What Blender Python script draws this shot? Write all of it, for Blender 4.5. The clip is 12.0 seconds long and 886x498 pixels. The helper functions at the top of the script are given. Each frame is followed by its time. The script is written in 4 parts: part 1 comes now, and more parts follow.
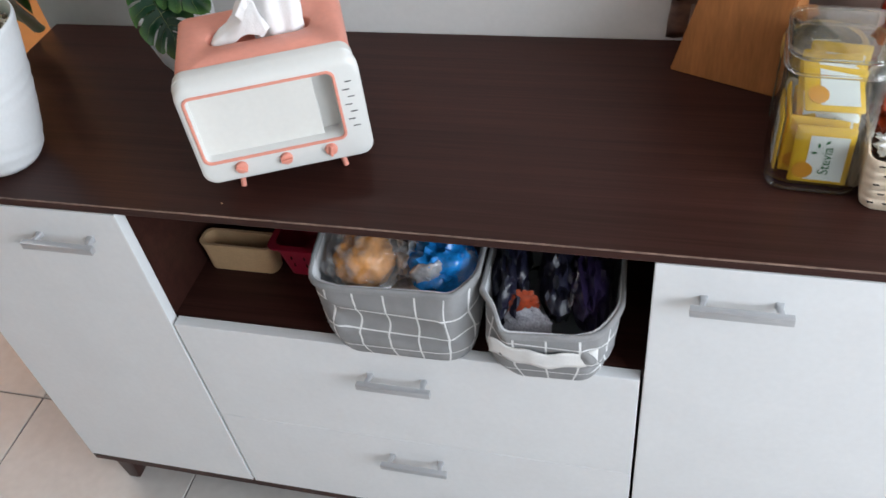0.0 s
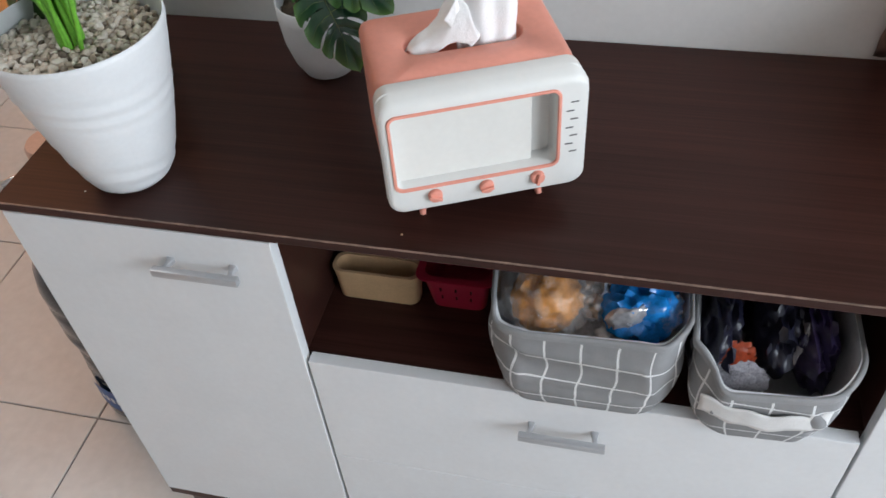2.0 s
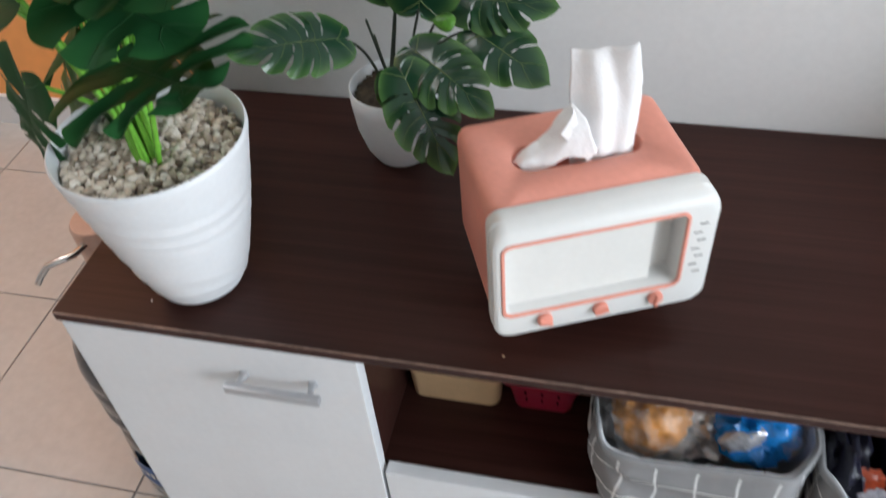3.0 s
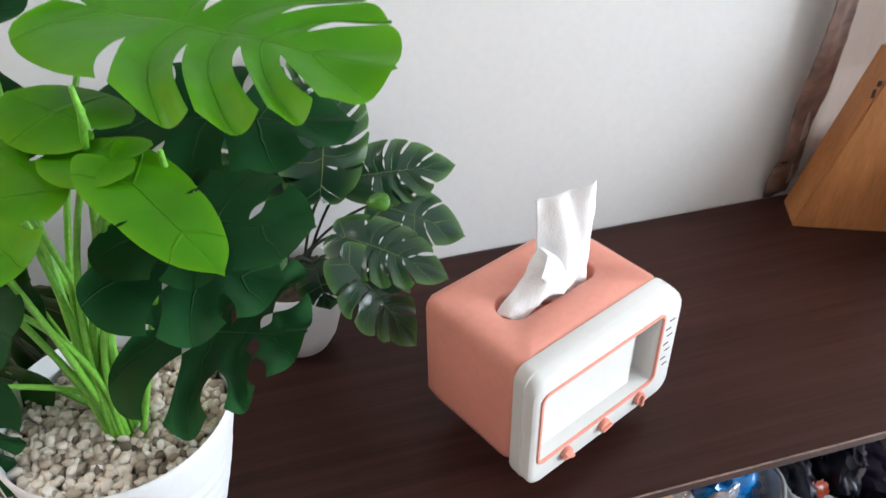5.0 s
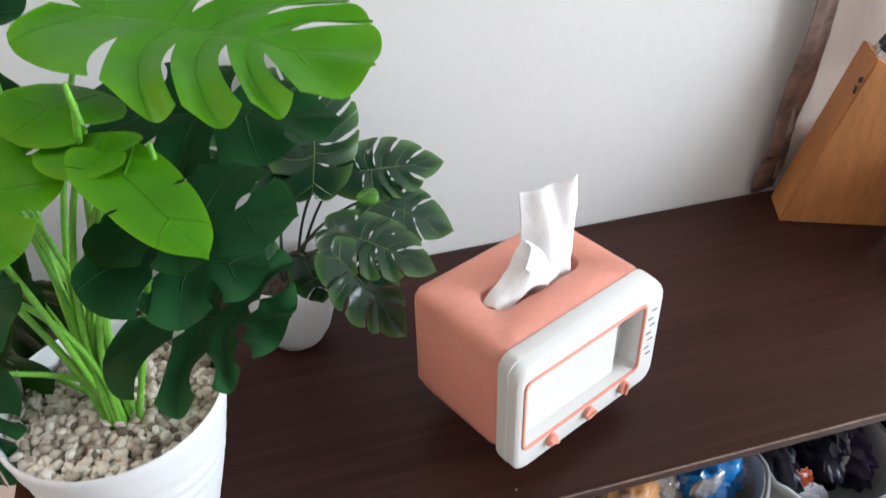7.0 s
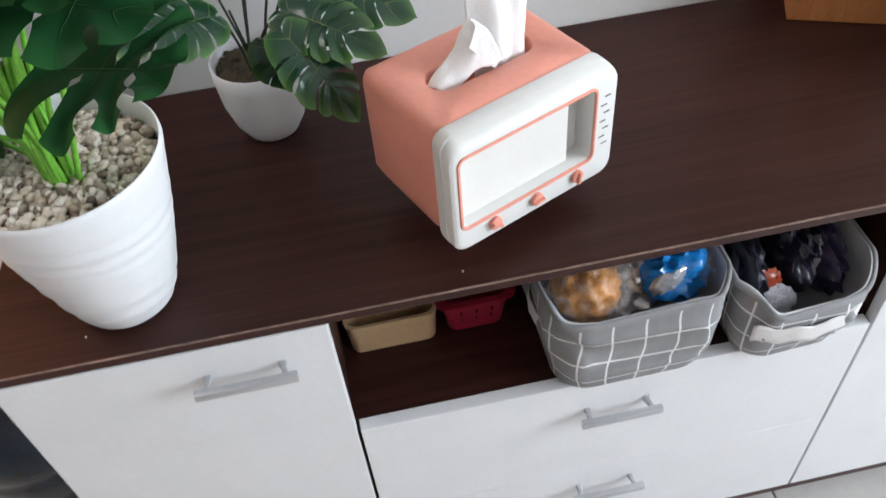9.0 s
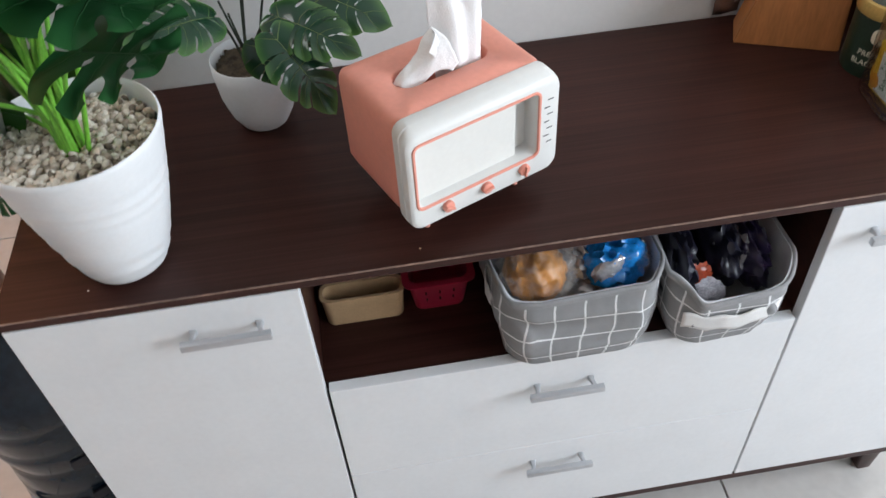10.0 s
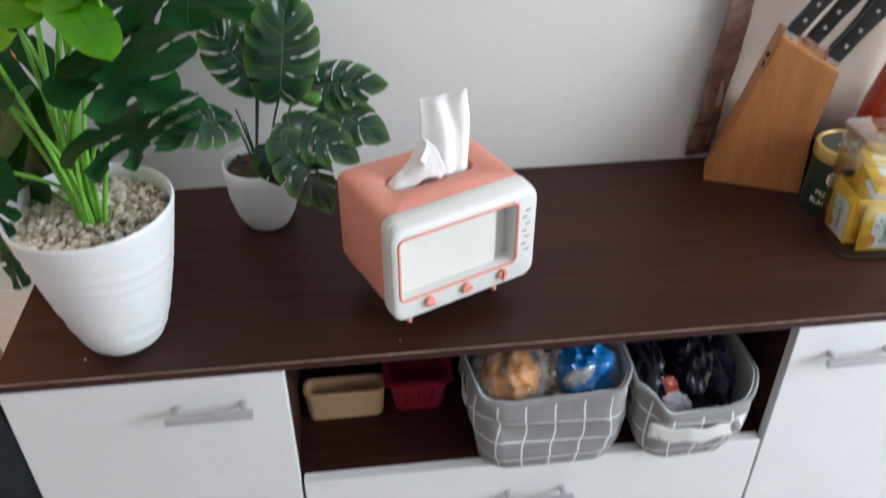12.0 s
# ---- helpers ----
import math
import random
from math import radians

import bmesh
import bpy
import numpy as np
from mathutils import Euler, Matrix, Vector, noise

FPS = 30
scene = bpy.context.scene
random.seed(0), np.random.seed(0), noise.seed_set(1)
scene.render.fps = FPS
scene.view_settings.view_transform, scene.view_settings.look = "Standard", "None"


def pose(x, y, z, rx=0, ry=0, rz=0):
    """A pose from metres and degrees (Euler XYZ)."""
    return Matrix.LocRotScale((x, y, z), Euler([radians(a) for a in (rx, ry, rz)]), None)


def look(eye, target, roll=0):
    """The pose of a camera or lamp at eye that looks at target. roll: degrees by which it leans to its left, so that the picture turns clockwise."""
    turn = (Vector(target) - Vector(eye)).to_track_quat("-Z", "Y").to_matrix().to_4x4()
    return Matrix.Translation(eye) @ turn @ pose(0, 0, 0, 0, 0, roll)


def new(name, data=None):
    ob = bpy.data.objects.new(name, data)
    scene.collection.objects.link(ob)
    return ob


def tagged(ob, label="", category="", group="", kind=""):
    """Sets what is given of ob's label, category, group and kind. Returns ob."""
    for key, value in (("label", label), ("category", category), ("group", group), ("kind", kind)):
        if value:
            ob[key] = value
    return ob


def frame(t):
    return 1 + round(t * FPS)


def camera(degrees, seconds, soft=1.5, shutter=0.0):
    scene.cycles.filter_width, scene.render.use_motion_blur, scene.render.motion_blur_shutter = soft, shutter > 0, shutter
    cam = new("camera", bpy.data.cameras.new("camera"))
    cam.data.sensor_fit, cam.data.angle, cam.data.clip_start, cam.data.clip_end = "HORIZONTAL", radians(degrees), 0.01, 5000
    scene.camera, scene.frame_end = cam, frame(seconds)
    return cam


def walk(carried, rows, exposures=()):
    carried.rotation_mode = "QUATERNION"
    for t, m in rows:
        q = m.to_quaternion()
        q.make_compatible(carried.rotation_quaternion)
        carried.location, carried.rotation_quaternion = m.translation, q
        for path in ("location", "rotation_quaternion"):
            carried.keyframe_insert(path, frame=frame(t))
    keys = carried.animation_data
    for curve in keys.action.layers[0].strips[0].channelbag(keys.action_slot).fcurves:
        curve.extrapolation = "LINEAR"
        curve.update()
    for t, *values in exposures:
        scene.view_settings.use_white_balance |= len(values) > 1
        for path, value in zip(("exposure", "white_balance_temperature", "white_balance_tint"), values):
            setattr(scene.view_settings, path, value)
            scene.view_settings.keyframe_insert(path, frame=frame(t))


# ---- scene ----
cam = camera(56.0, 12.0, shutter=0.5)
PATH = [
    (0, (0.595, -0.586, 0.593), (0.121, 0.756, -0.811), -8.8),
    (0.5, (0.566, -0.576, 0.584), (0.075, 0.789, -0.793), -8.3),
    (1, (0.493, -0.542, 0.568), (-0.004, 0.836, -0.794), -7.8),
    (1.5, (0.382, -0.517, 0.567), (-0.038, 0.86, -0.821), -5.5),
    (2, (0.332, -0.524, 0.566), (-0.067, 0.818, -0.862), -5.3),
    (2.5, (0.296, -0.511, 0.565), (-0.116, 0.822, -0.868), -6.0),
    (3, (0.216, -0.427, 0.599), (-0.184, 0.925, -0.819), -5.5),
    (3.2, (0.203, -0.406, 0.595), (-0.23, 0.982, -0.778), -6.4),
    (4.8, (-0.054, -0.386, 0.621), (0.322, 1.094, -0.67), -1.7),
    (5, (-0.061, -0.396, 0.635), (0.361, 1.135, -0.581), -0.9),
    (5.5, (-0.068, -0.414, 0.644), (0.371, 1.129, -0.551), -0.4),
    (6, (-0.056, -0.425, 0.656), (0.37, 1.126, -0.533), -1.1),
    (6.5, (-0.049, -0.424, 0.653), (0.369, 1.126, -0.538), -1.3),
    (6.7, (-0.052, -0.423, 0.649), (0.368, 1.129, -0.541), -1.5),
    (8.3, (-0.011, -0.424, 0.596), (0.278, 0.961, -0.819), -3.0),
    (8.5, (0.014, -0.447, 0.592), (0.275, 0.933, -0.831), -3.8),
    (9, (0.051, -0.488, 0.598), (0.216, 0.85, -0.88), -5.8),
    (9.5, (0.077, -0.535, 0.642), (0.207, 0.783, -0.856), -5.8),
    (10, (0.09, -0.6, 0.648), (0.234, 0.773, -0.799), -4.1),
    (10.5, (0.089, -0.656, 0.648), (0.242, 0.732, -0.783), -0.2),
    (11, (0.099, -0.673, 0.643), (0.254, 0.747, -0.756), -0.1),
    (11.5, (0.095, -0.689, 0.645), (0.273, 0.867, -0.598), -0.3),
    (11.65, (0.0954, -0.6892, 0.6452), (0.2741, 0.8729, -0.5898), -0.29),
    (11.8, (0.0955, -0.6893, 0.6453), (0.2745, 0.8753, -0.5864), -0.28),
    (12, (0.098, -0.691, 0.647), (0.282, 0.916, -0.53), -0.2),
]
walk(cam, [(t, look(eye, target, roll)) for t, eye, target, roll in PATH], exposures=[(0, -0.07), (1, -0.12), (2, -0.14), (3, 0.02), (5, 0.38), (6.5, 0.38), (8.5, 0.3), (9.5, 0.15), (10.5, 0.08), (12, 0.05)])

# ---- world, lights and exposure ----
world = bpy.data.worlds.new("world")
scene.world = world
world.use_nodes = True
wn = world.node_tree.nodes
sky = wn.new("ShaderNodeTexSky")
sky.sky_type, sky.sun_disc, sky.sun_elevation, sky.sun_rotation = "NISHITA", False, radians(48), radians(150)
world.node_tree.links.new(sky.outputs[0], wn["Background"].inputs[0])
wn["Background"].inputs[1].default_value = 0.10
sun = new("sun", bpy.data.lights.new("sun", "SUN"))
sun.data.energy, sun.data.angle, sun.data.color = 2.5, radians(0.5), (1.0, 0.95, 0.88)
sun.matrix_world = look((6, 9, 9), (0, 0, 0))


def area_light(name, eye, target, w, h, power, color=(1, 1, 1)):
    lamp = new(name, bpy.data.lights.new(name, "AREA"))
    lamp.data.shape, lamp.data.size, lamp.data.size_y = "RECTANGLE", w, h
    lamp.data.energy, lamp.data.color = power, color
    lamp.matrix_world = look(eye, target)
    return lamp


area_light("window_daylight_east", (2.5, -0.95, 0.75), (0.2, 0.1, 0.0), 1.7, 1.2, 75.5, (0.838, 0.917, 1.0))
area_light("window_daylight_north", (1.45, 0.62, 0.8), (1.25, -1.0, 0.1), 1.2, 1.2, 8, (0.92, 0.96, 1.0))
# Added lamp under the ceiling, standing in for daylight on the orange wall.
area_light("passage_fill", (-1.5, 0.42, 1.7), (-1.35, 1.3, -0.2), 1.6, 0.6, 22, (0.97, 0.98, 1.0))


# ---- materials ----
def material(name, base, rough=0.5, vary=0.06, scale=30.0, bump=0.1, metal=0.0, spec=0.5, stretch=(1, 1, 1), coat=0.0, fine=8.0):
    m = bpy.data.materials.new(name)
    m.use_nodes = True
    nt = m.node_tree
    b = nt.nodes["Principled BSDF"]
    b.inputs["Roughness"].default_value, b.inputs["Metallic"].default_value = rough, metal
    b.inputs["Specular IOR Level"].default_value, b.inputs["Coat Weight"].default_value = spec, coat
    tc, mp = nt.nodes.new("ShaderNodeTexCoord"), nt.nodes.new("ShaderNodeMapping")
    mp.inputs["Scale"].default_value = stretch
    nt.links.new(tc.outputs["Object"], mp.inputs["Vector"])
    n1, n2 = nt.nodes.new("ShaderNodeTexNoise"), nt.nodes.new("ShaderNodeTexNoise")
    n1.inputs["Scale"].default_value, n2.inputs["Scale"].default_value = scale, scale * fine
    n1.inputs["Detail"].default_value, n2.inputs["Detail"].default_value = 4, 3
    for n in (n1, n2):
        nt.links.new(mp.outputs[0], n.inputs["Vector"])
    ramp = nt.nodes.new("ShaderNodeMix")
    ramp.data_type = "RGBA"
    ramp.inputs["A"].default_value = (*[c * (1 - vary * 1.6) for c in base], 1)
    ramp.inputs["B"].default_value = (*[min(1, c * (1 + vary * 1.6)) for c in base], 1)
    mid = nt.nodes.new("ShaderNodeMix")
    mid.inputs["Factor"].default_value = 0.4
    nt.links.new(n1.outputs["Fac"], mid.inputs["A"])
    nt.links.new(n2.outputs["Fac"], mid.inputs["B"])
    contrast = nt.nodes.new("ShaderNodeMapRange")
    contrast.inputs["From Min"].default_value, contrast.inputs["From Max"].default_value = 0.32, 0.68
    nt.links.new(mid.outputs["Result"], contrast.inputs["Value"])
    nt.links.new(contrast.outputs[0], ramp.inputs["Factor"])
    nt.links.new(ramp.outputs["Result"], b.inputs["Base Color"])
    rr = nt.nodes.new("ShaderNodeMapRange")
    rr.inputs["To Min"].default_value, rr.inputs["To Max"].default_value = max(0, rough - 0.08), min(1, rough + 0.08)
    nt.links.new(n1.outputs["Fac"], rr.inputs["Value"])
    nt.links.new(rr.outputs[0], b.inputs["Roughness"])
    if bump:
        bp = nt.nodes.new("ShaderNodeBump")
        bp.inputs["Strength"].default_value, bp.inputs["Distance"].default_value = bump, 0.002
        nt.links.new(n2.outputs["Fac"], bp.inputs["Height"])
        nt.links.new(bp.outputs[0], b.inputs["Normal"])
    return m


def glass(name, color=(1, 1, 1), rough=0.0, ior=1.45):
    m = bpy.data.materials.new(name)
    m.use_nodes = True
    b = m.node_tree.nodes["Principled BSDF"]
    b.inputs["Base Color"].default_value = (*color, 1)
    b.inputs["Transmission Weight"].default_value, b.inputs["Roughness"].default_value, b.inputs["IOR"].default_value = 1.0, rough, ior
    return m


def thin_glass(name, tint=(0.955, 0.97, 0.96)):
    """Clear thin-walled glass: straight-through light with a mirror gloss on top."""
    m = bpy.data.materials.new(name)
    m.use_nodes = True
    nt = m.node_tree
    t, g, f, mx, pw, sc = (nt.nodes.new("ShaderNode" + k) for k in ("BsdfTransparent", "BsdfGlossy", "LayerWeight", "MixShader", "Math", "Math"))
    pw.operation, sc.operation = "POWER", "MULTIPLY_ADD"
    pw.inputs[1].default_value, sc.inputs[1].default_value, sc.inputs[2].default_value = 2.2, 0.85, 0.07
    t.inputs["Color"].default_value = (*tint, 1)
    g.inputs["Roughness"].default_value, f.inputs["Blend"].default_value = 0.03, 0.5
    nt.links.new(f.outputs["Facing"], pw.inputs[0])
    nt.links.new(pw.outputs[0], sc.inputs[0])
    nt.links.new(sc.outputs[0], mx.inputs[0])
    nt.links.new(t.outputs[0], mx.inputs[1])
    nt.links.new(g.outputs[0], mx.inputs[2])
    nt.links.new(mx.outputs[0], nt.nodes["Material Output"].inputs[0])
    return m


def film(name, color, clear=0.55, rough=0.12):
    """Thin shiny plastic wrap: part clear, part glossy."""
    m = bpy.data.materials.new(name)
    m.use_nodes = True
    nt = m.node_tree
    b = nt.nodes["Principled BSDF"]
    b.inputs["Base Color"].default_value, b.inputs["Roughness"].default_value = (*color, 1), rough
    t, mx = nt.nodes.new("ShaderNodeBsdfTransparent"), nt.nodes.new("ShaderNodeMixShader")
    mx.inputs[0].default_value = clear
    nt.links.new(b.outputs[0], mx.inputs[1])
    nt.links.new(t.outputs[0], mx.inputs[2])
    nt.links.new(mx.outputs[0], nt.nodes["Material Output"].inputs[0])
    return m


WENGE = material("wenge_laminate", (0.0385, 0.0146, 0.0114), 0.34, 0.26, 8, 0.05, spec=0.18, stretch=(0.16, 9, 9), fine=5)
WHITE_BOARD = material("white_board", (0.72, 0.73, 0.74), 0.42, 0.02, 14, 0.05)
WALL = material("wall_paint", (0.71, 0.70, 0.685), 0.75, 0.025, 3, 0.03, fine=40)
TILE = material("floor_tile", (0.54, 0.515, 0.49), 0.22, 0.05, 6, 0.03)
EDGE = material("worn_edge_highlight", (0.20, 0.13, 0.10), 0.5, 0.5, 12, 0.1, stretch=(1, 5, 5))
GROUT = material("grout", (0.2, 0.18, 0.17), 0.9, 0.1, 60, 0.2)
CEIL = material("ceiling_paint", (0.8, 0.79, 0.77), 0.8, 0.02, 5, 0.05)
ORANGE = material("orange_paint", (0.88, 0.38, 0.12), 0.7, 0.04, 4, 0.05)
ALU = material("brushed_aluminium", (0.50, 0.51, 0.53), 0.38, 0.06, 60, 0.05, metal=0.6, stretch=(0.2, 3, 3))
PINK = material("salmon_plastic", (0.75, 0.30, 0.225), 0.42, 0.04, 20, 0.02)
SCREEN = material("cream_screen", (0.715, 0.705, 0.67), 0.45, 0.02, 20, 0.02)
IVORY = material("ivory_plastic", (0.705, 0.702, 0.68), 0.38, 0.015, 20, 0.02)
INK = material("grey_ink", (0.10, 0.10, 0.10), 0.6, 0.05)
TISSUE = material("tissue_paper", (0.86, 0.85, 0.85), 0.9, 0.02, 60, 0.25)
POT_WHITE = material("white_pot", (0.74, 0.755, 0.77), 0.45, 0.02, 25, 0.08)
BEECH = material("beech_block", (0.42, 0.170, 0.057), 0.45, 0.16, 10, 0.08, stretch=(5, 5, 0.7), fine=6)
BLACK = material("black_plastic", (0.02, 0.02, 0.022), 0.35, 0.1, 30, 0.05)
STEEL = material("steel", (0.6, 0.6, 0.6), 0.25, 0.05, 40, 0.02, metal=1.0)
DARK = material("dark_slot", (0.02, 0.012, 0.01), 0.8, 0.1)
SOIL = material("soil", (0.05, 0.035, 0.02), 0.95, 0.5, 60, 0.8)
CREAM = material("cream_plastic", (0.55, 0.37, 0.21), 0.5, 0.06, 40, 0.15)
MAGENTA = material("raspberry_plastic", (0.36, 0.02, 0.05), 0.4, 0.05, 30, 0.05)


# ---- mesh helpers ----
def thing(name, at, rz=0.0, label="", category="", group="", kind=""):
    ob = new(name)
    ob.empty_display_size = 0.02
    ob.matrix_world = pose(*at, 0, 0, rz)
    return tagged(ob, label, category, group, kind)


def part(name, bm, mat, parent=None, label="", smooth=False):
    me = bpy.data.meshes.new(name)
    bm.normal_update()
    bm.to_mesh(me)
    bm.free()
    for m in mat if isinstance(mat, (list, tuple)) else [mat]:
        me.materials.append(m)
    if smooth:
        for p in me.polygons:
            p.use_smooth = True
        me.set_sharp_from_angle(angle=radians(smooth if smooth > 1 else 40))
    ob = new(name, me)
    if parent is not None:
        ob.parent = parent
    return tagged(ob, label)


def box(x0, x1, y0, y1, z0, z1, bevel=0.0, seg=2, bm=None):
    b = bmesh.new()
    bmesh.ops.create_cube(b, size=1, matrix=Matrix.Translation(((x0 + x1) / 2, (y0 + y1) / 2, (z0 + z1) / 2)) @ Matrix.Diagonal((x1 - x0, y1 - y0, z1 - z0, 1)))
    if bevel:
        bmesh.ops.bevel(b, geom=b.edges[:], offset=bevel, segments=seg, affect="EDGES", profile=0.6)
    return b


def join(*bms):
    out = bms[0]
    for b in bms[1:]:
        me = bpy.data.meshes.new("tmp")
        b.to_mesh(me)
        out.from_mesh(me)
        b.free()
        bpy.data.meshes.remove(me)
    return out


def rrect(w, h, r, n=6):
    """Points of a rounded rectangle round the origin."""
    pts = []
    for cx, cy, a0 in ((w / 2 - r, h / 2 - r, 0), (r - w / 2, h / 2 - r, 90), (r - w / 2, r - h / 2, 180), (w / 2 - r, r - h / 2, 270)):
        for i in range(n + 1):
            a = radians(a0 + 90 * i / n)
            pts.append((cx + r * math.cos(a), cy + r * math.sin(a)))
    return pts


def loft(loops, cap0=True, cap1=True, closed=True):
    b = bmesh.new()
    rings = [[b.verts.new(p) for p in loop] for loop in loops]
    n = len(rings[0])
    for r0, r1 in zip(rings, rings[1:]):
        for i in range(n if closed else n - 1):
            b.faces.new((r0[i], r0[(i + 1) % n], r1[(i + 1) % n], r1[i]))
    if cap0:
        b.faces.new(rings[0][::-1])
    if cap1:
        b.faces.new(rings[-1])
    bmesh.ops.recalc_face_normals(b, faces=b.faces[:])
    return b


def lathe(profile, n=48, cap0=True, cap1=False, wave=None):
    loops = []
    for r, z in profile:
        loop = []
        for i in range(n):
            a = 2 * math.pi * i / n
            q = r + (wave(a, z, r) if wave else 0)
            loop.append((q * math.cos(a), q * math.sin(a), z))
        loops.append(loop)
    return loft(loops, cap0, cap1)


def tube(points, radius, n=8, taper=1.0):
    pts = [Vector(p) for p in points]
    loops, side = [], None
    for i, p in enumerate(pts):
        d = (pts[min(i + 1, len(pts) - 1)] - pts[max(i - 1, 0)]).normalized()
        side = d.orthogonal().normalized() if side is None else (side - d * side.dot(d)).normalized()
        up = d.cross(side)
        r = radius * (1 + (taper - 1) * i / (len(pts) - 1))
        loops.append([p + (side * math.cos(a) + up * math.sin(a)) * r for a in (2 * math.pi * k / n for k in range(n))])
    return loft(loops)


def arc(a, b, sag, n=8):
    """A bowed line from a to b, pushed out by the vector sag in its middle."""
    a, b, sag = Vector(a), Vector(b), Vector(sag)
    return [a.lerp(b, i / n) + sag * 4 * (i / n) * (1 - i / n) for i in range(n + 1)]


# ---- structure ----
FLOOR = -0.725
X0, X1, DEPTH, T = -0.317, 0.905, 0.386, 0.012


def slab(name, dims, mat, label, category, kind="structure"):
    return tagged(part(name, box(*dims), mat), label, category, kind=kind)


slab("floor", (-3.2, 2.6, -2.6, 3.2, FLOOR - 0.1, FLOOR - 0.003), GROUT, "pale ceramic tiled floor with dark grout joints", "floor")
slab("ceiling", (-3.2, 2.6, -2.6, 3.2, 1.9, 2.0), CEIL, "plain white painted ceiling", "ceiling")
slab("wall_north", (-0.335, 0.65, 0.389, 0.52, FLOOR, 1.9), WALL, "off-white painted wall behind the sideboard", "wall")
slab("wall_under_window", (0.65, 2.6, 0.389, 0.52, FLOOR, 0.1), WALL, "off-white painted wall under the window", "wall")
slab("wall_over_window", (0.65, 2.6, 0.389, 0.52, 1.4, 1.9), WALL, "off-white painted wall over the window", "wall")
slab("wall_south", (-3.2, 2.6, -2.72, -2.6, FLOOR, 1.9), WALL, "off-white painted wall opposite the white sideboard", "wall")
slab("wall_far", (-3.2, 2.6, 3.2, 3.32, FLOOR, 1.9), WALL, "off-white far wall", "wall")
slab("wall_west", (-3.32, -3.2, -2.6, 3.2, FLOOR, 1.9), WALL, "off-white painted side wall", "wall")
slab("wall_orange", (-3.2, -0.335, 1.15, 1.27, FLOOR, 1.9), ORANGE, "bright orange painted wall of the next room", "wall")
slab("baseboard", (-3.2, -0.335, 1.135, 1.15, FLOOR, FLOOR + 0.09), WHITE_BOARD, "white baseboard along the orange wall", "baseboard")
slab("wall_passage", (-0.335, -0.215, 0.52, 1.27, FLOOR, 1.9), WALL, "off-white wall beside the passage", "wall")
slab("wall_east_low", (2.6, 2.72, -2.6, 3.2, FLOOR, 0.1), WALL, "off-white painted wall under the side window", "wall")
slab("wall_east_high", (2.6, 2.72, -2.6, 3.2, 1.5, 1.9), WALL, "off-white painted wall over the side window", "wall")

# ---- sideboard ----
board = thing("sideboard", (0, 0, 0), 0, "white sideboard with dark wenge top, doors, drawers and open niche", "sideboard")
part("top_panel", box(X0, X1, 0.0, DEPTH, -T, 0, 0.001), WENGE, board, "dark wenge wood-grain top")
# Pale strip paints the highlight of the worn front edge.
part("edge_line", box(X0 + 0.001, X1 - 0.001, -0.0006, 0.0006, -0.0014, 0.0003), EDGE, board, "pale line along the front edge, wear with painted highlight")
part("side_panel", box(X0 + 0.004, X0 + 0.02, 0.018, DEPTH, -0.632, -T), WENGE, board)
part("side_panel", box(X1 - 0.02, X1 - 0.004, 0.018, DEPTH, -0.632, -T), WENGE, board)
part("partition", box(-0.022, -0.006, 0.018, DEPTH - 0.01, -0.616, -T), WENGE, board)
part("partition", box(0.606, 0.622, 0.018, DEPTH - 0.01, -0.616, -T), WENGE, board)
part("niche_shelf", box(-0.006, 0.606, 0.018, DEPTH - 0.01, -0.224, -0.210), WENGE, board)
part("back_panel", box(X0 + 0.02, X1 - 0.02, DEPTH - 0.01, DEPTH - 0.004, -0.616, -T), WENGE, board)
part("bottom_panel", box(X0 + 0.004, X1 - 0.004, 0.002, DEPTH, -0.632, -0.616, 0.001), WENGE, board)


def handle(parent, x, z):
    h = part("handle", box(x - 0.049, x + 0.049, -0.0225, -0.0145, z - 0.006, z + 0.004, 0.0012), ALU, parent, "brushed aluminium bar handle", 30)
    for s in (-1, 1):
        cx = x + s * 0.036
        loops = [[(cx + s * dx + px, y, z + dz + pz) for px, pz in rrect(w, hh, 0.0015, 2)] for y, w, hh, dz, dx in ((0.0, 0.009, 0.009, -0.001, 0), (-0.006, 0.006, 0.007, -0.001, 0.0), (-0.0150, 0.0055, 0.007, -0.001, 0.002))]
        part("post", loft(loops), ALU, h, "", 30)


def door(x0, x1, hx):
    d = part("door", box(x0, x1, 0.0, 0.016, -0.613, -T - 0.002, 0.0012), WHITE_BOARD, board, "plain white cabinet door")
    handle(d, hx, -0.0565)


door(X0 + 0.005, -0.004, -0.090)
door(0.604, X1 - 0.005, 0.690)
for z0, z1, hz in ((-0.4165, -0.209, -0.261), (-0.613, -0.4175, -0.457)):
    d = part("drawer", box(0.0, 0.600, 0.0, 0.016, z0, z1, 0.0012), WHITE_BOARD, board, "plain white drawer front")
    handle(d, 0.299, hz - 0.0045)
for x in (X0 + 0.03, X1 - 0.03):
    for y in (0.035, DEPTH - 0.04):
        loops = [[(x + (0.02 * (0.5 if x < 0 else -0.5)) * (z + 0.725) / 0.09 + px, y + py, z) for px, py in rrect(w, w, 0.003, 2)] for z, w in ((FLOOR, 0.024), (-0.632, 0.04))]
        part("leg", loft(loops), WENGE, board, "", 30)

# ---- tissue box ----
tv = thing("tissue_box", (0.2117, 0.0450, 0), 24.0, "salmon pink tissue box shaped like a retro television", "tissue box")
ZB, ZT = 0.033, 0.1585


def plan(w, d, r, z, cy=0.0905):
    return [(x, cy + y, z) for x, y in rrect(w, d, r, 8)]


